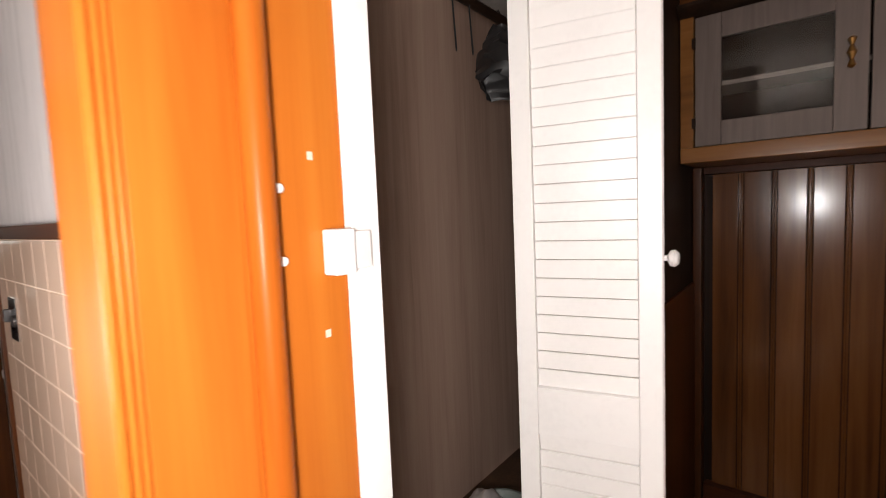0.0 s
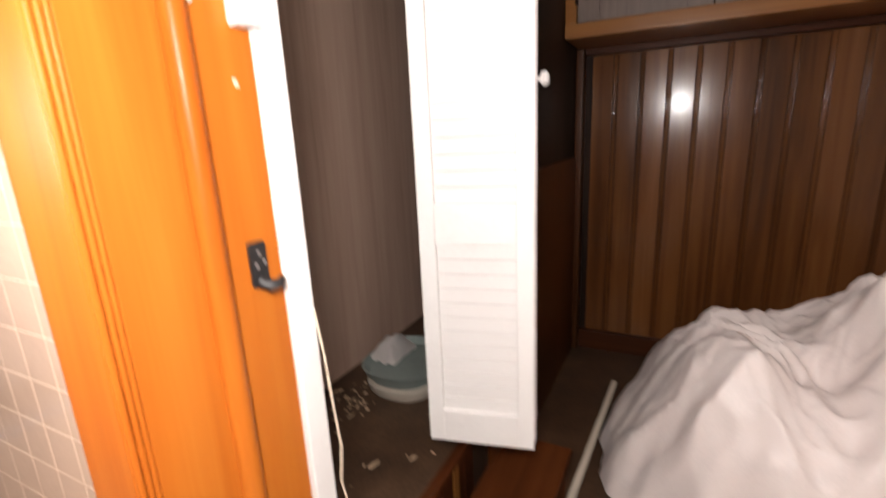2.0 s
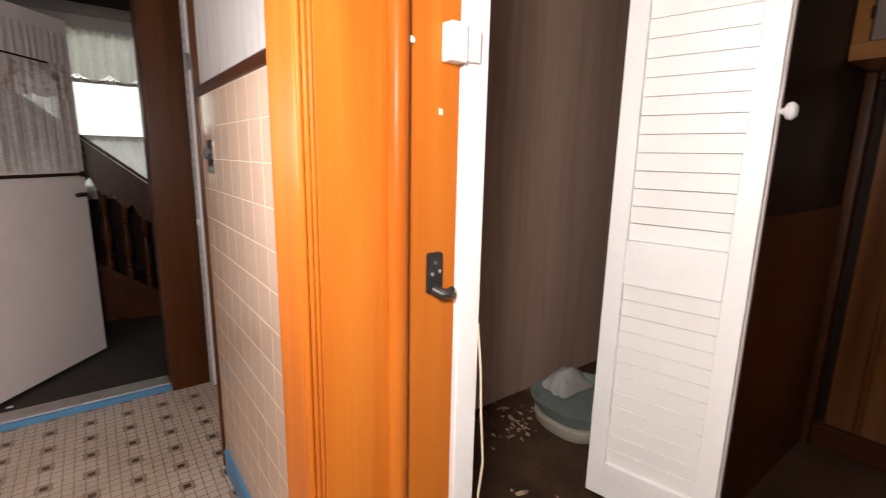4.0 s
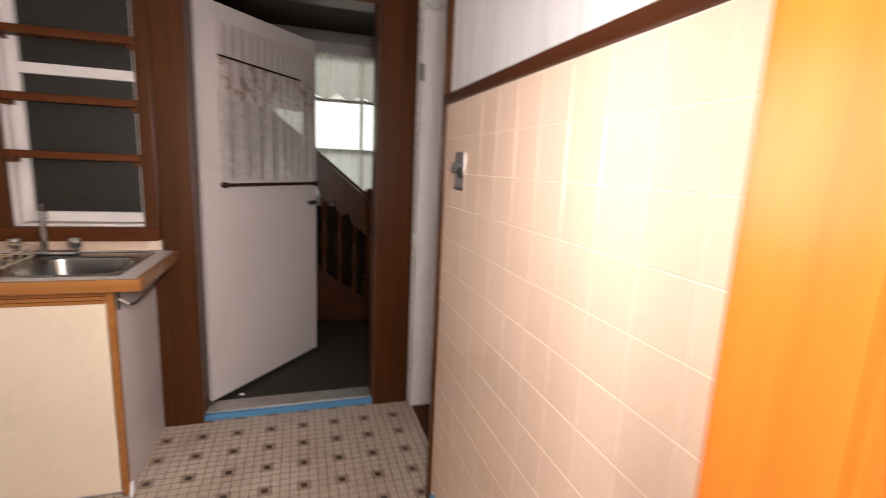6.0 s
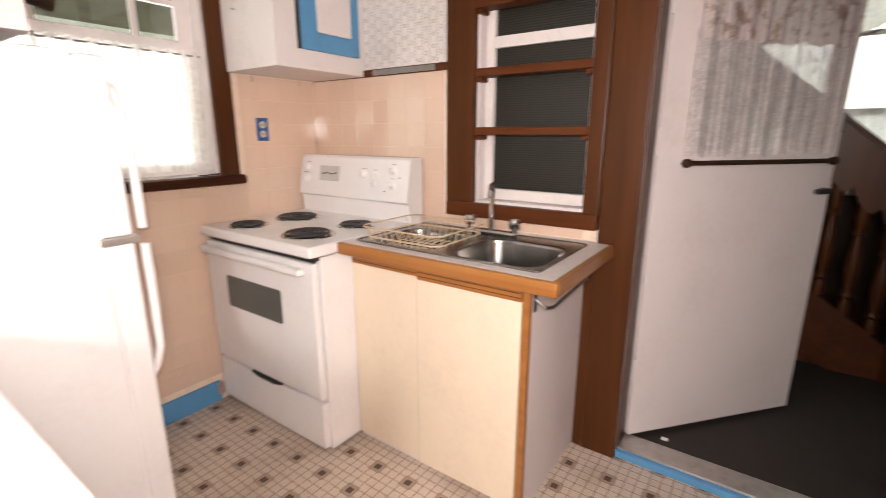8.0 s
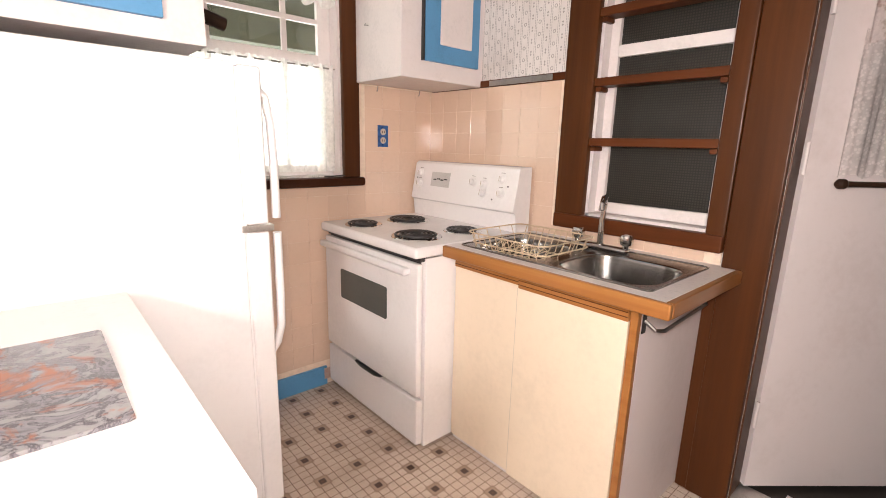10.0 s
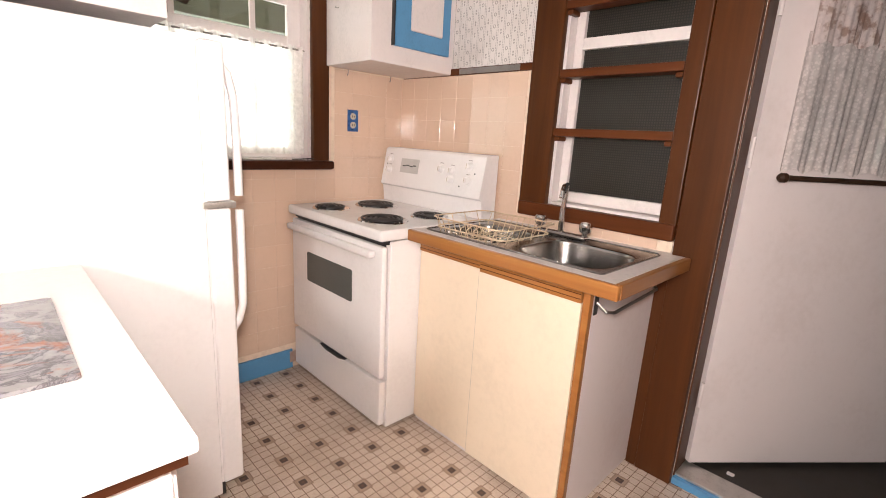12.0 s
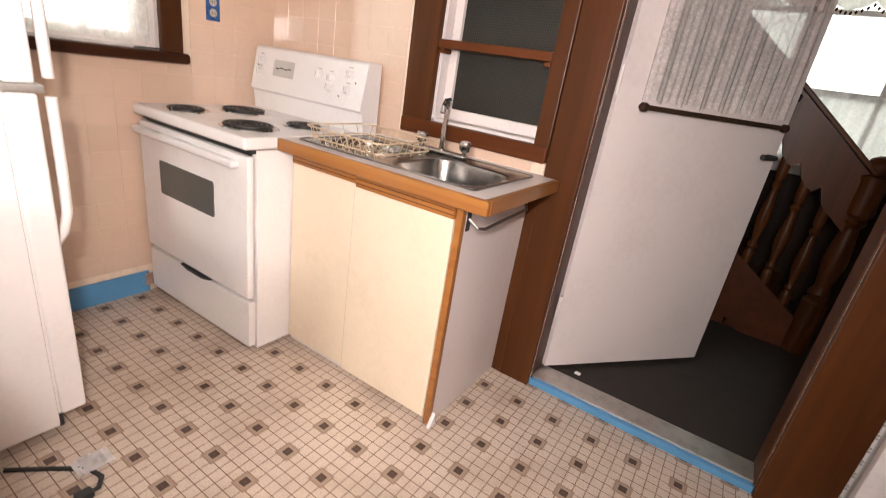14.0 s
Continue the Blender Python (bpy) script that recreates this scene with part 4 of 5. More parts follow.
pn = part("clock_panel", on_guard(box(-0.002, 0.003, -0.072, 0.072, -0.038, 0.038, 0.002), -2.235, 1.085), plain("silver dial", (0.5, 0.48, 0.46), 0.3, vary=0.1), bg, "silver clock and timer panel")
for k in range(4):
    part("clock_hand", on_guard(box(0.003, 0.005, -0.011, 0.011, -0.003, 0.003), -2.275 + 0.028 * k, 1.083 + 0.004 * (k % 2)), BLACK, pn)
for y, z in ((-2.40, 1.11), (-2.40, 1.055), (-1.995, 1.09), (-1.92, 1.085), (-1.92, 1.045), (-1.81, 1.115), (-1.81, 1.05)):
    k = part("knob", on_guard(lathe([(0.023, 0), (0.022, 0.004), (0.016, 0.006), (0.014, 0.022), (0.012, 0.024)], (0, 0, 0), "x", 20), y, z), PLASTIC, bg)
    part("pointer", on_guard(box(0.022, 0.0255, -0.0015, 0.0015, -0.012, 0.012), y, z), BEIGE, k)
    part("mark", on_guard(box(0.0, 0.002, -0.012, 0.012, 0.028, 0.031), y, z), DULL, bg)
for y, z in ((-2.425, 1.085), (-1.855, 1.02), (-1.77, 1.085)):
    part("lamp_dot", on_guard(lathe([(0.004, 0), (0.003, 0.003)], (0, 0, 0), "x", 10), y, z), BLACK, bg)


def burner(x, y, r):
    pan = part("drip_pan", lathe([(r + 0.016, 0.0), (r + 0.014, 0.004), (r + 0.004, 0.002), (r * 0.9, -0.004), (0.01, -0.006)], (x, y, 0.8825), seg=32), CHROME, stove, "chrome drip pan")
    turns = 4 if r > 0.08 else 3
    pts = [(x + (0.018 + (r - 0.018) * a / (turns * 24)) * math.cos(a * math.pi / 12), y + (0.018 + (r - 0.018) * a / (turns * 24)) * math.sin(a * math.pi / 12), 0.891) for a in range(turns * 24 + 1)]
    part("coil", tube(pts, 0.0055, seg=6), BLACK, pan, "black spiral element")


for x, y, r in ((-1.87, -2.27, 0.072), (-2.13, -2.26, 0.093), (-1.90, -1.90, 0.093), (-2.15, -1.88, 0.072)):
    burner(x, y, r)

# sink cabinet and worktop
cab = thing("sink_cabinet", "cream sink cabinet with sliding doors and oak rails", "cabinet", (-2.2, -1.33, 0))
CX, CY0, CY1 = -1.945, -1.708, -0.945
part("bottom", box(XW + 0.004, CX - 0.021, CY0 + 0.017, CY1 - 0.021, 0.004, 0.03), PANELW, cab)
part("left_panel", box(XW + 0.004, CX - 0.021, CY0, CY0 + 0.016, 0.004, 0.832, 0.002), PANELW, cab)
part("back_panel", box(XW + 0.004, XW + 0.014, CY0 + 0.017, CY1 - 0.021, 0.031, 0.70), PANELW, cab)
part("side_panel", box(XW + 0.004, CX - 0.021, CY1 - 0.020, CY1 + 0.003, 0.004, 0.832, 0.002), PANELW, cab)
part("door", box(CX - 0.02, CX - 0.004, CY0 + 0.004, -1.36, 0.030, 0.785, 0.002), CREAM, cab)
part("door", box(CX - 0.018, CX + 0.006, -1.375, CY1 - 0.022, 0.028, 0.778, 0.002), CREAM, cab)
# strip in darker colour replaces the shadow line where the doors overlap
part("seam_shade", box(CX - 0.004, CX + 0.0045, -1.3775, -1.3752, 0.030, 0.776), BEIGE, cab, "thin strip painted as the shaded seam between the doors")
part("end_stile", box(CX - 0.02, CX + 0.003, CY1 - 0.020, CY1 + 0.004, 0.006, 0.832, 0.003), OAKY, cab, "worn oak edge")
part("door_rail", box(CX - 0.019, CX + 0.002, CY0 + 0.004, -1.37, 0.786, 0.832, 0.004), OAKY, cab)
part("door_rail", box(CX - 0.012, CX + 0.012, -1.37, CY1 - 0.021, 0.779, 0.822, 0.004), OAKY, cab)
for z in (0.792, 0.807):
    part("groove", box(CX + 0.002, CX + 0.0128, -1.368, CY1 - 0.023, z, z + 0.003), BROWNY, cab)
    part("groove", box(CX - 0.002, CX + 0.0028, CY0 + 0.006, -1.372, z + 0.006, z + 0.009), BROWNY, cab)
part("foot", extrude([(CX - 0.03, 0.0), (CX + 0.012, 0.0), (CX - 0.018, 0.05)], "y", CY1 + 0.004, CY1 + 0.016), PLASTIC, cab)

bowls = ((-1.482, 0.162), (-1.102, 0.172))
BX0, BX1, BCX, BHX = -2.375, -1.938, -2.118, 0.160
top = thing("worktop", "grey laminate worktop with a golden oak edge", "worktop", (-2.2, -1.28, 0.84))
TY0, TY1, TF = -1.705, -0.832, -1.872
bm = bmesh.new()
for x0, x1, y0, y1 in ((XW + 0.003, BX0 + 0.005, TY0, TY1 - 0.022), (BX1 - 0.005, TF - 0.022, TY0, TY1 - 0.022), (BX0 + 0.005, BX1 - 0.005, TY0, -1.667), (BX0 + 0.005, BX1 - 0.005, -0.92, TY1 - 0.022)):
    box(x0, x1, y0, y1, 0.838, 0.880, bm=bm)
part("surface", bm, GREYLAM, top)
part("front_edge", box(TF - 0.022, TF, TY0, TY1, 0.836, 0.881, 0.006, seg=3), OAKY, top)
part("end_edge", box(XW + 0.032, TF - 0.023, TY1 - 0.022, TY1, 0.836, 0.881, 0.004), OAKX, top)

sink = thing("sink", "stainless steel double bowl sink", "sink", (-2.14, -1.3, 0.88))
def squarish(c, p):
    return math.copysign(abs(c) ** p, c)


SEG = 48
for cy, hy in bowls:
    bm, loops = bmesh.new(), []
    y0, y1 = (-1.672, -1.293) if cy < -1.3 else (-1.293, -0.915)
    for dx, z in ((-0.001, 0.8836), (0.004, 0.8815), (0.008, 0.872), (0.020, 0.76), (0.032, 0.735), (0.055, 0.724), (0.12, 0.721)):
        loops.append([bm.verts.new((BCX + (BHX - dx) * squarish(math.cos(a), 0.5), cy + (hy - dx) * squarish(math.sin(a), 0.5), z)) for a in (2 * math.pi * k / SEG for k in range(SEG))])
    rimloop = []
    for k in range(SEG):
        a = 2 * math.pi * k / SEG
        rimloop.append(bm.verts.new((min(BX1, max(BX0, BCX + 0.40 * squarish(math.cos(a), 0.3))), min(y1, max(y0, cy + 0.40 * squarish(math.sin(a), 0.3))), 0.8838)))
    loops.insert(0, rimloop)
    for P, Q in zip(loops, loops[1:]):
        for j in range(SEG):
            bm.faces.new((P[j], P[(j + 1) % SEG], Q[(j + 1) % SEG], Q[j]))
    bm.faces.new(loops[-1])
    part("bowl", bm, STEEL, sink)
part("rim", tube([(x, y, 0.8835) for x, y in rounded(BX0, BX1, -1.672, -0.915, 0.02, 4)], 0.0032, closed=True, seg=8), STEEL, sink)
for cy, _ in bowls:
    part("drain", lathe([(0.042, 0.0), (0.04, 0.004), (0.03, 0.003), (0.02, 0.006)], (-2.10, cy, 0.7212), seg=24), CHROME, sink)

tap = thing("faucet", "chrome kitchen faucet with two clear knobs", "faucet", (-2.335, -1.30, 0.884))
part("base", box(-2.358, -2.312, -1.405, -1.185, 0.884, 0.902, 0.008, seg=3), CHROME, tap)
part("spout", tube([(-2.335, -1.30, 0.90), (-2.335, -1.30, 0.99), (-2.332, -1.295, 1.06), (-2.30, -1.275, 1.092), (-2.25, -1.255, 1.090), (-2.215, -1.24, 1.07), (-2.21, -1.238, 1.05)], [0.013, 0.012, 0.010, 0.0095, 0.0095, 0.0095, 0.010], seg=14), CHROME, tap)
for y in (-1.40, -1.195):
    part("tap_knob", lathe([(0.012, 0), (0.012, 0.012), (0.021, 0.016), (0.026, 0.03), (0.026, 0.045), (0.02, 0.054), (0.004, 0.056)], (-2.335, y, 0.90), seg=10), CHROME, tap, "faceted knob")

rack = thing("dish_rack", "cream coated wire dish rack standing in the sink", "dish rack", (-2.12, -1.50, 0.88))
RX0, RX1, RY0, RY1 = -2.28, -1.945, -1.655, -1.285
RACK = plain("cream coated wire", (0.55, 0.42, 0.28), 0.45, vary=0.2, scale=30)
for z, k in ((0.938, 0.0), (0.90, 0.012)):
    part("rim_wire", tube([(x, y, z) for x, y in rounded(RX0 + k, RX1 - k, RY0 + k, RY1 - k, 0.04, 4)], 0.0028, closed=True, seg=6), RACK, rack)
for i in range(11):
    y = RY0 + 0.04 + i * (RY1 - RY0 - 0.08) / 10
    part("wire", tube([(RX0, y, 0.938), (RX0 + 0.035, y, 0.855), (-2.10, y, 0.85), (RX1 - 0.035, y, 0.855), (RX1, y, 0.938)], 0.0018, seg=5), RACK, rack)
for i in range(4):
    x = RX0 + 0.06 + i * 0.077
    part("wire", tube([(x, RY0, 0.938), (x, RY0 + 0.035, 0.855), (x, RY1 - 0.035, 0.855), (x, RY1, 0.938)], 0.0018, seg=5), RACK, rack)
for i in range(7):
    y = RY0 + 0.08 + i * 0.033
    part("plate_loop", tube([(-2.03, y, 0.853), (-2.03, y + 0.012, 0.895), (-2.055, y + 0.018, 0.91), (-2.08, y + 0.012, 0.895), (-2.08, y, 0.853)], 0.0018, seg=5), RACK, rack)

bar = thing("towel_bar", "dull metal towel bar on the cabinet side", "towel bar", (-2.15, CY1, 0.79))
part("bracket", box(-1.985, -1.962, CY1 + 0.007, CY1 + 0.011, 0.745, 0.815, 0.002), BLACK, bar)
part("bracket", box(-2.36, -2.338, CY1 + 0.007, CY1 + 0.011, 0.775, 0.815, 0.002), BLACK, bar)
part("rod", tube([(-1.973, CY1 + 0.01, 0.785), (-1.98, CY1 + 0.04, 0.762), (-2.01, CY1 + 0.052, 0.757), (-2.32, CY1 + 0.052, 0.772), (-2.345, CY1 + 0.03, 0.79), (-2.349, CY1 + 0.01, 0.797)], 0.0055), DULL, bar)

# refrigerator
FX, FY = -1.15, -1.752
fr = thing("refrigerator", "white two-door refrigerator beside the window", "refrigerator", (-0.85, -2.1, 0))
part("body", box(FX, -0.50, -2.40, FY, 0.03, 1.465, 0.006), ENAMEL, fr)
part("grille", box(FX - 0.012, FX, -2.39, FY - 0.01, 0.02, 0.07, 0.003), BLACK, fr)
for name, z0, z1 in (("freezer_door", 1.018, 1.462), ("fridge_door", 0.065, 0.998)):
    part(name, box(FX - 0.072, FX - 0.006, -2.40, FY, z0, z1, 0.010, seg=3), ENAMEL, fr)
part("gasket", box(FX - 0.008, FX + 0.001, -2.39, FY - 0.008, 0.07, 1.455), PLASTIC, fr)
hy = FY - 0.035
part("handle", tube([(FX - 0.066, hy, 1.405), (FX - 0.088, hy, 1.385), (FX - 0.102, hy, 1.32), (FX - 0.107, hy, 1.20), (FX - 0.107, hy, 1.03)], 0.013, seg=12), PLASTIC, fr)
part("handle", tube([(FX - 0.107, hy, 0.985), (FX - 0.107, hy, 0.80), (FX - 0.105, hy, 0.68), (FX - 0.09, hy, 0.625), (FX - 0.066, hy, 0.595)], 0.013, seg=12), PLASTIC, fr)
part("hinge_cover", box(FX - 0.085, FX + 0.01, FY - 0.03, FY + 0.004, 0.998, 1.018, 0.004), ALU, fr)

oc = thing("wall_cabinet", "white wall cabinet with a blue-framed door over the refrigerator", "cabinet", (-0.8, -2.1, 1.55), "wall cabinets")
part("body", box(-1.10, 0.0, -2.40, -1.80, 1.50, 2.2, 0.003), WHITE, oc)
part("door", box(-1.0, -0.3, -1.80, -1.782, 1.55, 2.15, 0.003), BLUE, oc, "blue painted door")
part("curtain_pole_end", tube([(-1.10, -1.95, 1.62), (-1.20, -1.97, 1.60)], 0.02), DARK, oc)

# low cabinet with the worktop near the refrigerator
base = thing("base_cabinet", "white base cabinet with a rounded worktop beside the refrigerator", "cabinet", (-0.5, -1.25, 0))
bt = box(-0.846, -0.42, -1.716, -0.846, 0.870, 0.890, 0.004)
part("worktop", bt, WORKTOP, base, "white laminate top with worn edges")
part("edge_strip", box(-0.834, -0.44, -0.858, -0.851, 0.857, 0.8695), BROWNX, base)
part("body", box(-0.828, -0.43, -1.70, -0.876, 0.0, 0.869, 0.004), WHITE, base)
part("drawer", box(-0.820, -0.44, -0.877, -0.862, 0.64, 0.850, 0.004), WHITE, base)
part("badge", box(-0.785, -0.725, -0.863, -0.859, 0.785, 0.818), BLACK, base)
cb = extrude(rounded(-0.768, -0.46, -1.450, -1.072, 0.005), "z", 0.891, 0.897, 0.002)
single("cutting_board", cb, MARBLE, "glass cutting board with grey and rust marbling on the worktop", "cutting board")
lead = part("power_cord", tube([(-1.0, -1.70, 0.008), (-1.08, -1.62, 0.008), (-1.14, -1.55, 0.008), (-1.15, -1.50, 0.008), (-1.13, -1.47, 0.008), (-1.10, -1.465, 0.012)], 0.0065), RUBBER, fr, "black power cord on the floor")
part("plug", box(-1.115, -1.075, -1.48, -1.45, 0.0, 0.024, 0.006), RUBBER, lead)
single("clear_wrapper", sheet(10, 8, lambda u, v: (-1.20 + 0.09 * u, -1.60 + 0.07 * v, 0.012 + 0.02 * abs(noise.noise((u * 5, v * 5, 2)))), 0.001), PLASTIC, "crumpled scrap of white wrapper on the floor", "wrapper")

# switch on the tiled partition
sw = thing("light_switch", "old chrome switch plate on the tiles", "switch", (-1.42, YT, 1.3))
part("plate", extrude(rounded(-1.475, -1.385, 1.245, 1.36, 0.006), "y", YT - 0.013, YT - 0.009), CHROME, sw)
part("toggle", box(-1.455, -1.435, YT - 0.03, YT - 0.012, 1.295, 1.33, 0.004), BLACK, sw)
part("socket", lathe([(0.016, 0), (0.015, -0.006), (0.004, -0.008)], (-1.41, YT - 0.013, 1.30), "y", 16), BLACK, sw)

# ---- doorway and hall ----
A, B = Vector((-2.560, -0.757, 0)), Vector((-3.210, -0.213, 0))
DU = (B - A)
DW = DU.length
DU.normalize()
DN = Vector((-DU.y, DU.x, 0))
if DN.x < 0:
    DN = -DN
door = tagged(new("door_1"), "white painted half-glazed door standing open into the hall", "door", kind="structure")
door.location = A
G0, G1, GZ0, GZ1 = 0.13, DW - 0.08, 1.22, 1.92


def hung(bm):
    return turned(bm, A, DU, DN)


for x0, x1, z0, z1 in ((0, DW, 0.055, GZ0 - 0.06), (0, G0, GZ0 - 0.06, 2.03), (G1, DW, GZ0 - 0.06, 2.03), (G0, G1, GZ0 - 0.06, GZ0), (G0, G1, GZ1, 2.03)):
    part("door_frame", hung(box(x0, x1, -0.02, 0.02, z0, z1)), PANELW, door)
part("pane", hung(box(G0, G1, -0.003, 0.003, GZ0, GZ1)), GLASS, door).visible_shadow = False
WIDE = G1 - G0 + 0.08


def gathered(z0, z1, waves, depth, lift, ruffle):
    """Gathered cloth on a rod: fine folds that open downwards and drift, with an uneven hem."""
    def at(u, v):
        fold = math.sin(u * waves + 2.6 * math.sin(u * 6.1 + z0) + 0.8 * v * math.sin(u * 17))
        fine = math.sin(u * waves * 2.7 + 1.3)
        return (G0 - 0.04 + WIDE * u, lift + depth * (0.7 * fold + 0.3 * fine) * (0.45 + 0.55 * v), z1 - (z1 - z0) * v - ruffle * (0.5 + 0.5 * math.sin(u * 47 + 3 * math.sin(u * 5))) * v)
    return hung(sheet(140, 14, at))


part("lace_curtain", gathered(1.74, 1.95, 96, 0.006, 0.032, 0.008), GATHERED, door, "gathered net curtain top")
part("lace_curtain", gathered(1.60, 1.78, 74, 0.007, 0.048, 0.012), FLORAL, door, "gathered band printed with faded brown flowers")
part("lace_curtain", gathered(1.205, 1.63, 58, 0.009, 0.034, 0.014), LACE, door, "sheer lace curtain letting daylight through")
part("curtain_rod", hung(tube([(G0 - 0.05, 0.060, 1.785), (G1 - 0.12, 0.060, 1.770)], 0.005, seg=8)), DARK, door)
rodp = part("towel_rod", hung(tube([(0.10, 0.05, 1.175), (DW - 0.05, 0.05, 1.175)], 0.009)), DARK, door, "dark wooden rod")
for x in (0.10, DW - 0.05):
    part("rod_end", hung(lathe([(0.008, -0.018), (0.016, -0.008), (0.016, 0.008), (0.008, 0.018)], (x, 0.05, 1.175), "x", 14)), DARK, rodp)
    part("rod_bracket", hung(box(x - 0.008 + (0.03 if x < 0.3 else -0.03), x + 0.008 + (0.03 if x < 0.3 else -0.03), 0.02, 0.048, 1.165, 1.185, 0.002)), BEIGE, rodp)
part("lever", hung(tube([(DW - 0.045, 0.02, 1.055), (DW - 0.045, 0.055, 1.055), (DW - 0.12, 0.06, 1.055)], 0.011)), BLACK, door)
part("door_knob", hung(lathe([(0.008, 0.0), (0.008, 0.012), (0.018, 0.018), (0.019, 0.032), (0.008, 0.038)], (DW + 0.001, -0.01, 1.30), "x", 18)), CHROME, door)
part("latch_bolt", hung(box(DW, DW + 0.035, -0.008, 0.008, 1.045, 1.06, 0.003)), ALU, door)
for z in (0.35, 1.25, 1.72):
    part("hinge", hung(tube([(-0.006, 0.02, z - 0.05), (-0.006, 0.02, z + 0.05)], 0.007)), PANELW, door)
single("scrap", box(-2.64, -2.62, -0.625, -0.60, 0.036, 0.041, 0.002), PLASTIC, "small white scrap on the hall floor", "scrap")

setting("wainscot_hall", box(HX + 0.001, HX + 0.02, -1.9, 1.2, 0.036, 0.885), DARK, "dark wooden wainscot below the hall window", "wainscot")

# staircase
stair = thing("staircase", "dark wooden staircase with turned balusters", "staircase", (-4.1, -0.2, 0.035))
XS = -3.80
for k in range(6):
    y1 = 0.16 - 0.25 * k
    part("step", box(-4.70, XS - 0.02, y1 - 0.27, y1, 0.036, 0.036 + 0.18 * (k + 1), 0.004), BROWNX, stair)
part("stringer", extrude([(0.20, 0.036), (0.20, 0.22), (-1.5, 1.44), (-1.5, 1.1), (-0.02, 0.036)], "x", XS - 0.02, XS + 0.02, 0.003), BROWNX, stair)
under = []
for k in range(13):
    yb = 0.12 - 0.118 * k
    for q, dip in ((0.0, 0.0), (0.03, 0.008), (0.045, 0.05), (0.059, 0.085), (0.073, 0.05), (0.088, 0.008)):
        under.append((yb - q, 0.745 + 0.85 * (0.20 - yb + q) + 0.7 * dip))
part("handrail", extrude([(0.22, 1.03), (0.22, 0.73)] + under + [(-1.5, 2.24), (-1.5, 2.51)], "x", XS - 0.03, XS + 0.03), BROWN, stair, "broad rail board with a scalloped lower edge")
part("rail_cap", extrude([(0.24, 1.02), (0.24, 1.05), (-1.5, 2.53), (-1.5, 2.50)], "x", XS - 0.045, XS + 0.045, 0.006), BROWN, stair)
newel = part("newel", lathe([(0.060, 0.036), (0.060, 0.34), (0.042, 0.36), (0.052, 0.39), (0.034, 0.43), (0.055, 0.56), (0.048, 0.66), (0.034, 0.76), (0.052, 0.79), (0.042, 0.81), (0.060, 0.83), (0.060, 1.00)], (XS, 0.25, 0), seg=20), BROWN, stair)
part("newel_cap", lathe([(0.066, 1.00), (0.068, 1.02), (0.040, 1.03), (0.055, 1.055), (0.058, 1.08), (0.045, 1.105), (0.02, 1.118), (0.004, 1.12)], (XS, 0.25, 0), seg=20), BROWN, newel)
for k in range(11):
    y = 0.12 - 0.118 * k
    z0, z1 = 0.24 + 0.72 * (0.17 - y), 0.775 + 0.85 * (0.20 - y)
    hgt = z1 - z0
    part("baluster", lathe([(0.026, 0), (0.026, hgt * 0.10), (0.016, hgt * 0.14), (0.027, hgt * 0.17), (0.015, hgt * 0.22), (0.033, hgt * 0.40), (0.029, hgt * 0.52), (0.014, hgt * 0.70), (0.027, hgt * 0.74), (0.016, hgt * 0.78), (0.026, hgt * 0.82), (0.026, hgt)], (XS, y, z0), seg=14), BROWN, stair)

# hall window
hw = tagged(new("window_3"), "hall window with white sash, scalloped valance and sheer curtain", "window", kind="structure")
hw.location = (HX, 0, 1.5)
for y0, y1, z0, z1 in ((HY0 - 0.08, HY0, HZ0 - 0.06, HZ1 + 0.12), (HY1, HY1 + 0.08, HZ0 - 0.06, HZ1 + 0.12), (HY0, HY1, HZ1, HZ1 + 0.12), (HY0 - 0.1, HY1 + 0.1, HZ0 - 0.06, HZ0)):
    part("window_frame", box(HX + 0.001, HX + 0.03, y0, y1, z0, z1, 0.005), WHITE, hw)
for y0, y1, z0, z1 in ((HY0, HY0 + 0.04, HZ0, HZ1), (HY1 - 0.04, HY1, HZ0, HZ1), (0.275, 0.305, HZ0, HZ1), (HY0, HY1, 1.395, 1.44), (HY0, HY1, HZ0, HZ0 + 0.05), (HY0, HY1, 1.88, 1.91)):
    inset = 0.003 if y1 - y0 > 0.5 else 0.006 if y0 == 0.275 else 0.0
    part("sash", box(HX - 0.10 + inset, HX - 0.06 - inset, y0, y1, z0, z1, 0.003), WHITE, hw)
p = part("pane", box(HX - 0.085, HX - 0.08, HY0, HY1, HZ0, HZ1), GLASS, hw)
p.visible_shadow = False
part("curtain", sheet(80, 8, lambda u, v: (HX - 0.03 + 0.014 * math.sin(u * 60), HY0 + (HY1 - HY0) * u, 1.43 - 0.46 * v)), SHEER, hw, "sheer lower curtain")
part("valance", sheet(120, 10, lambda u, v: (HX + 0.04 + 0.018 * math.sin(u * 75 + math.sin(u * 11)), HY0 + (HY1 - HY0) * u, HZ1 + 0.02 - (0.36 + 0.05 * abs(math.sin(u * 15.7))) * v)), VALANCE, hw, "gathered cream valance with scalloped edge")
random.seed(2)
for k in range(46):
    u = k / 45
    part("bobble", lathe([(0.002, -0.012), (0.009, 0), (0.002, 0.012)], (HX + 0.045, HY0 + (HY1 - HY0) * u, HZ1 + 0.01 - 0.37 - 0.05 * abs(math.sin(u * 15.7))), seg=6), BROWNX, hw)


# ---- wall tiles ----
PT = 0.1085


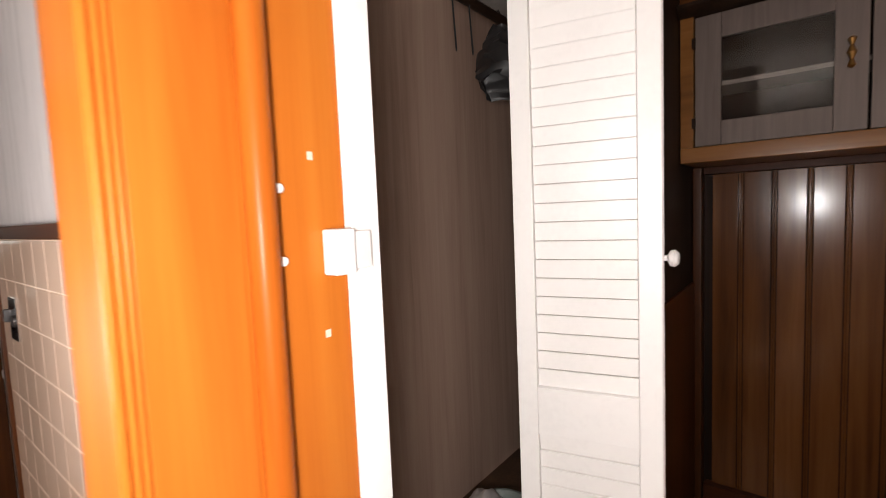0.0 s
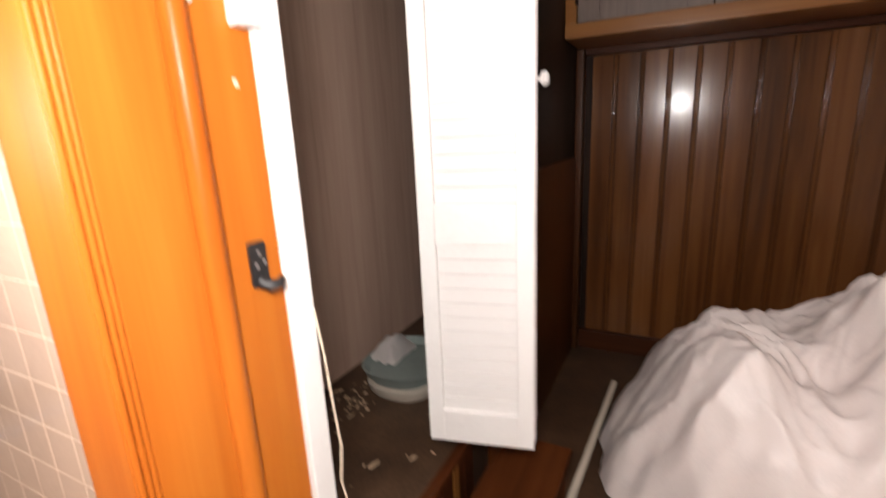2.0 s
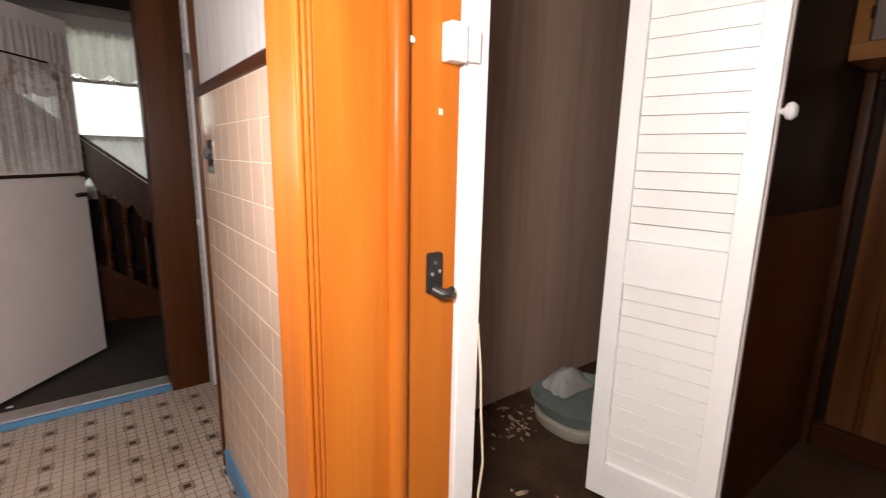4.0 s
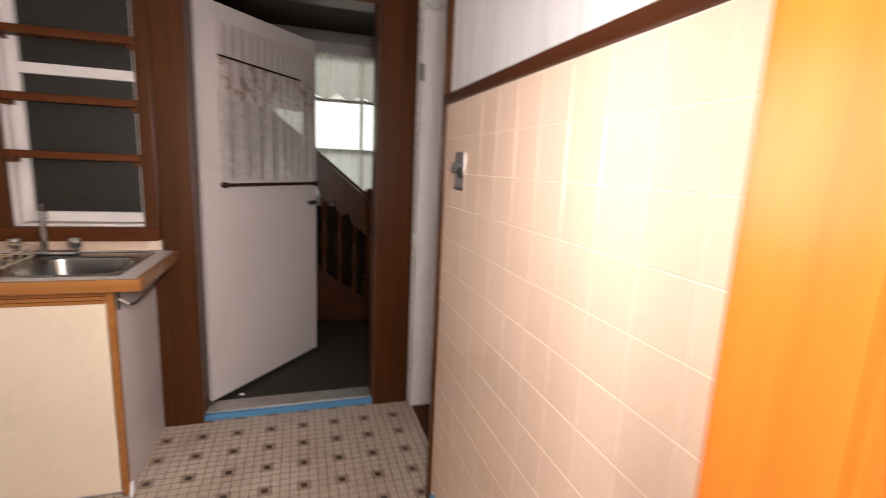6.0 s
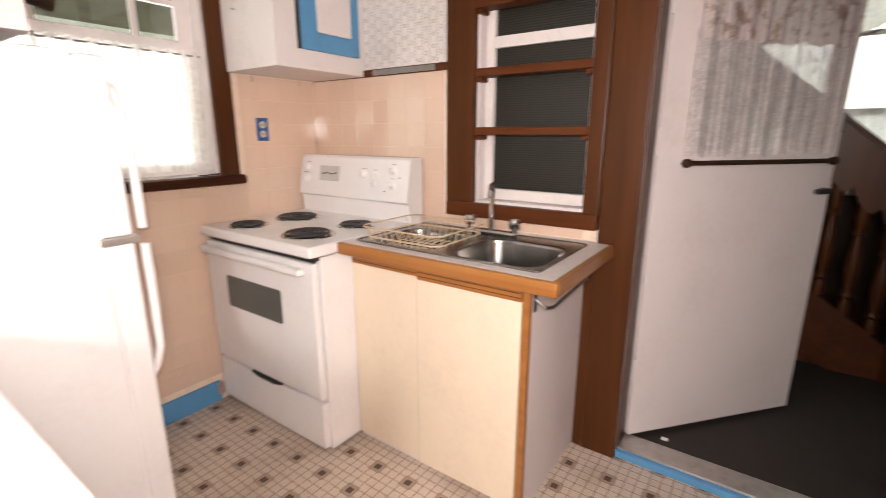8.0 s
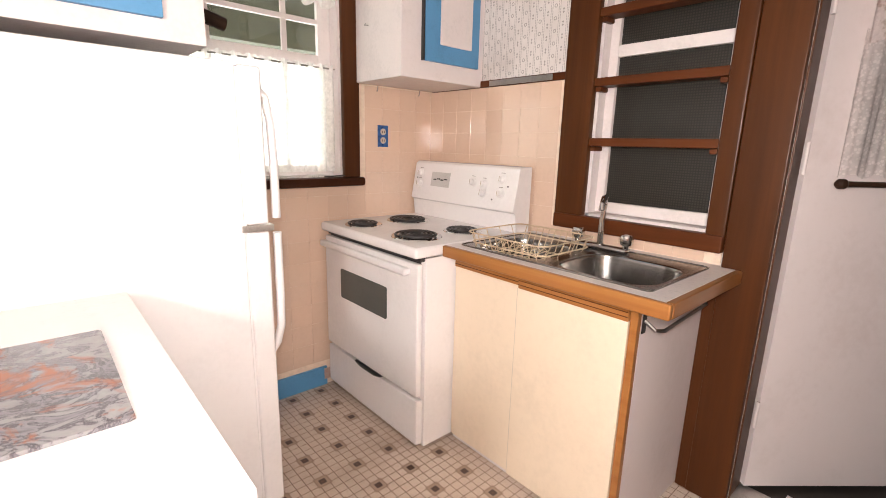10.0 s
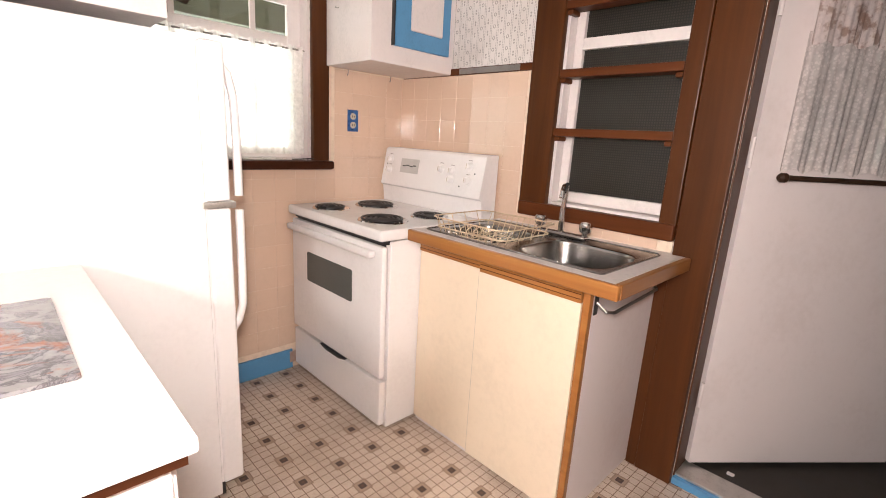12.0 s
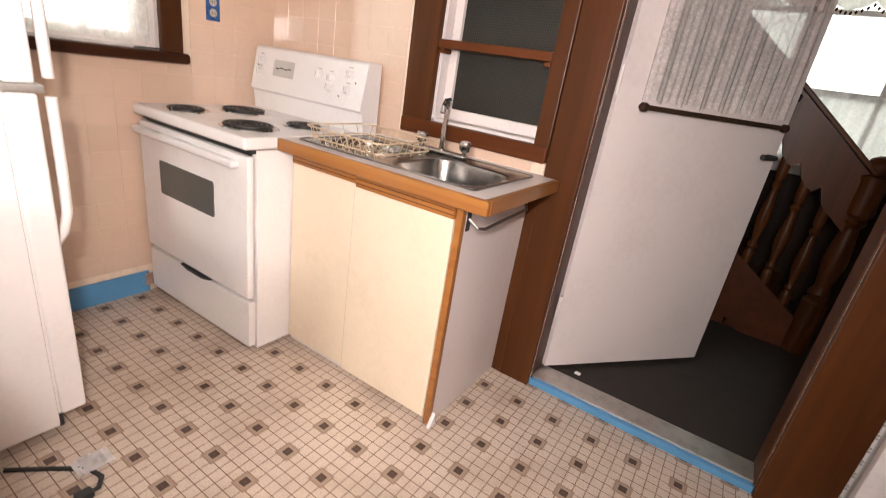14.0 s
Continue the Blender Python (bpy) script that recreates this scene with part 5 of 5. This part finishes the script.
def tile_mesh(name, axis):
    e, t = PT / 2 - (0.0011 if axis == "-y" else 0.0005), 0.006
    bm = box(-e, e, -e, e, 0, t, 0.0009 if axis == "-y" else 0.0006, seg=1)
    turn = {"y": Matrix.Rotation(radians(-90), 4, "X"), "-y": Matrix.Rotation(radians(90), 4, "X"), "x": Matrix.Rotation(radians(90), 4, "Y")}[axis]
    bmesh.ops.transform(bm, matrix=turn, verts=bm.verts)
    bmesh.ops.recalc_face_normals(bm, faces=bm.faces)
    me = bpy.data.meshes.new(name)
    bm.to_mesh(me)
    bm.free()
    me.materials.append(TILE)
    return me


def lay(me, parent, places):
    """Sets tiles one by one, each a little askew."""
    for k, p in enumerate(places):
        ob = new("tile", me)
        ob.location = p
        ob.rotation_euler = [radians(random.uniform(-0.25, 0.25)) for _ in range(3)]
        ob.parent = parent


random.seed(7)
ZT = [1.5135 - PT * (k + 0.5) for k in range(14)]
setting("grout_tiled", box(-1.584, -0.366, YT - 0.0088, YT - 0.001, 0.0, 1.515), GROUT, "pale grout bed", "trim")
lay(tile_mesh("tile_partition", "-y"), wall_tiled, [(-0.40 - PT * (k + 0.5), YT - 0.004, z) for k in range(11) for z in ZT if z > 0.09])
ZS = [1.545 - PT * (k + 0.5) for k in range(14)]
setting("grout_sink", box(XW + 0.001, XW + 0.009, YW + 0.009, -1.589, 0.0, 1.545), GROUT, "pale grout bed", "trim")
setting("grout_splash", box(XW + 0.001, XW + 0.009, -1.588, -0.91, 0.86, 0.926), GROUT, "pale grout bed", "trim")
sx = tile_mesh("tile_sink", "x")
lay(sx, wall_sink, [(XW + 0.004, YW + 0.008 + PT * (k + 0.5), z) for k in range(8) for z in ZS if z > 0.8])
e = box(XW + 0.004, XW + 0.010, -0.054, 0.054, -0.02, 0.02, 0.0015, seg=1)
splash = part("tile", e, TILE, wall_sink)
splash.location = (0, -1.56, 0.903)
for k in range(1, 6):
    ob = splash.copy()
    scene.collection.objects.link(ob)
    ob.location = (0, -1.56 + PT * k, 0.903)
setting("grout_window_right", box(XW + 0.001, -1.975, YW + 0.001, YW + 0.009, 0.0, 1.56), GROUT, "pale grout bed", "trim")
setting("grout_window_low", box(-1.975, -0.5, YW + 0.001, YW + 0.009, 0.0, 1.05), GROUT, "pale grout bed", "trim")
sy = tile_mesh("tile_window", "y")
lay(sy, wall_window, [(XW + 0.012 + PT * (k + 0.5), YW + 0.004, z) for k in range(11) for z in ZS if 0.10 < z < 1.52 and (k < 4 or z < 0.99) and (z > 0.82 or k > 3)])

cut = box(-0.0535, 0.0535, YW + 0.004, YW + 0.010, 1.003, 1.049, 0.0006, seg=1)
low = part("tile", cut, TILE, wall_window)
low.location = (XW + 0.012 + PT * 4.5, 0, 0)
for k in range(5, 12):
    ob = low.copy()
    scene.collection.objects.link(ob)
    ob.location = (XW + 0.012 + PT * (k + 0.5), 0, 0)

foil = box(XW + 0.0165, XW + 0.0185, -2.03, -1.66, 1.549, 1.574)
single("foil_strip", foil, DULL, "torn strip of silver foil on the rail above the tiles", "foil")
single("peeling_label", sheet(8, 8, lambda u, v: (-1.80 + 0.06 * u, YW + 0.024 + 0.006 * abs(noise.noise((u * 4, v * 4, 1))), 0.035 + 0.062 * v), 0.001), plain("peeled orange and white paper", (0.5, 0.36, 0.3), 0.7, vary=0.3, scale=40, dirt=(0.45, 0.12, 0.05)), "peeling orange and white label on the blue baseboard", "label")
clip = thing("wire_clip", "small dark wire clip lying on the window sill", "clip", (-1.85, YW, 1.095))
for k in range(3):
    part("wire", tube([(-1.93 + 0.01 * k, YW + 0.02, 1.097), (-1.88, YW + 0.005 + 0.012 * k, 1.101), (-1.80 + 0.01 * k, YW + 0.012, 1.097)], 0.0025, seg=6), BLACK, clip)
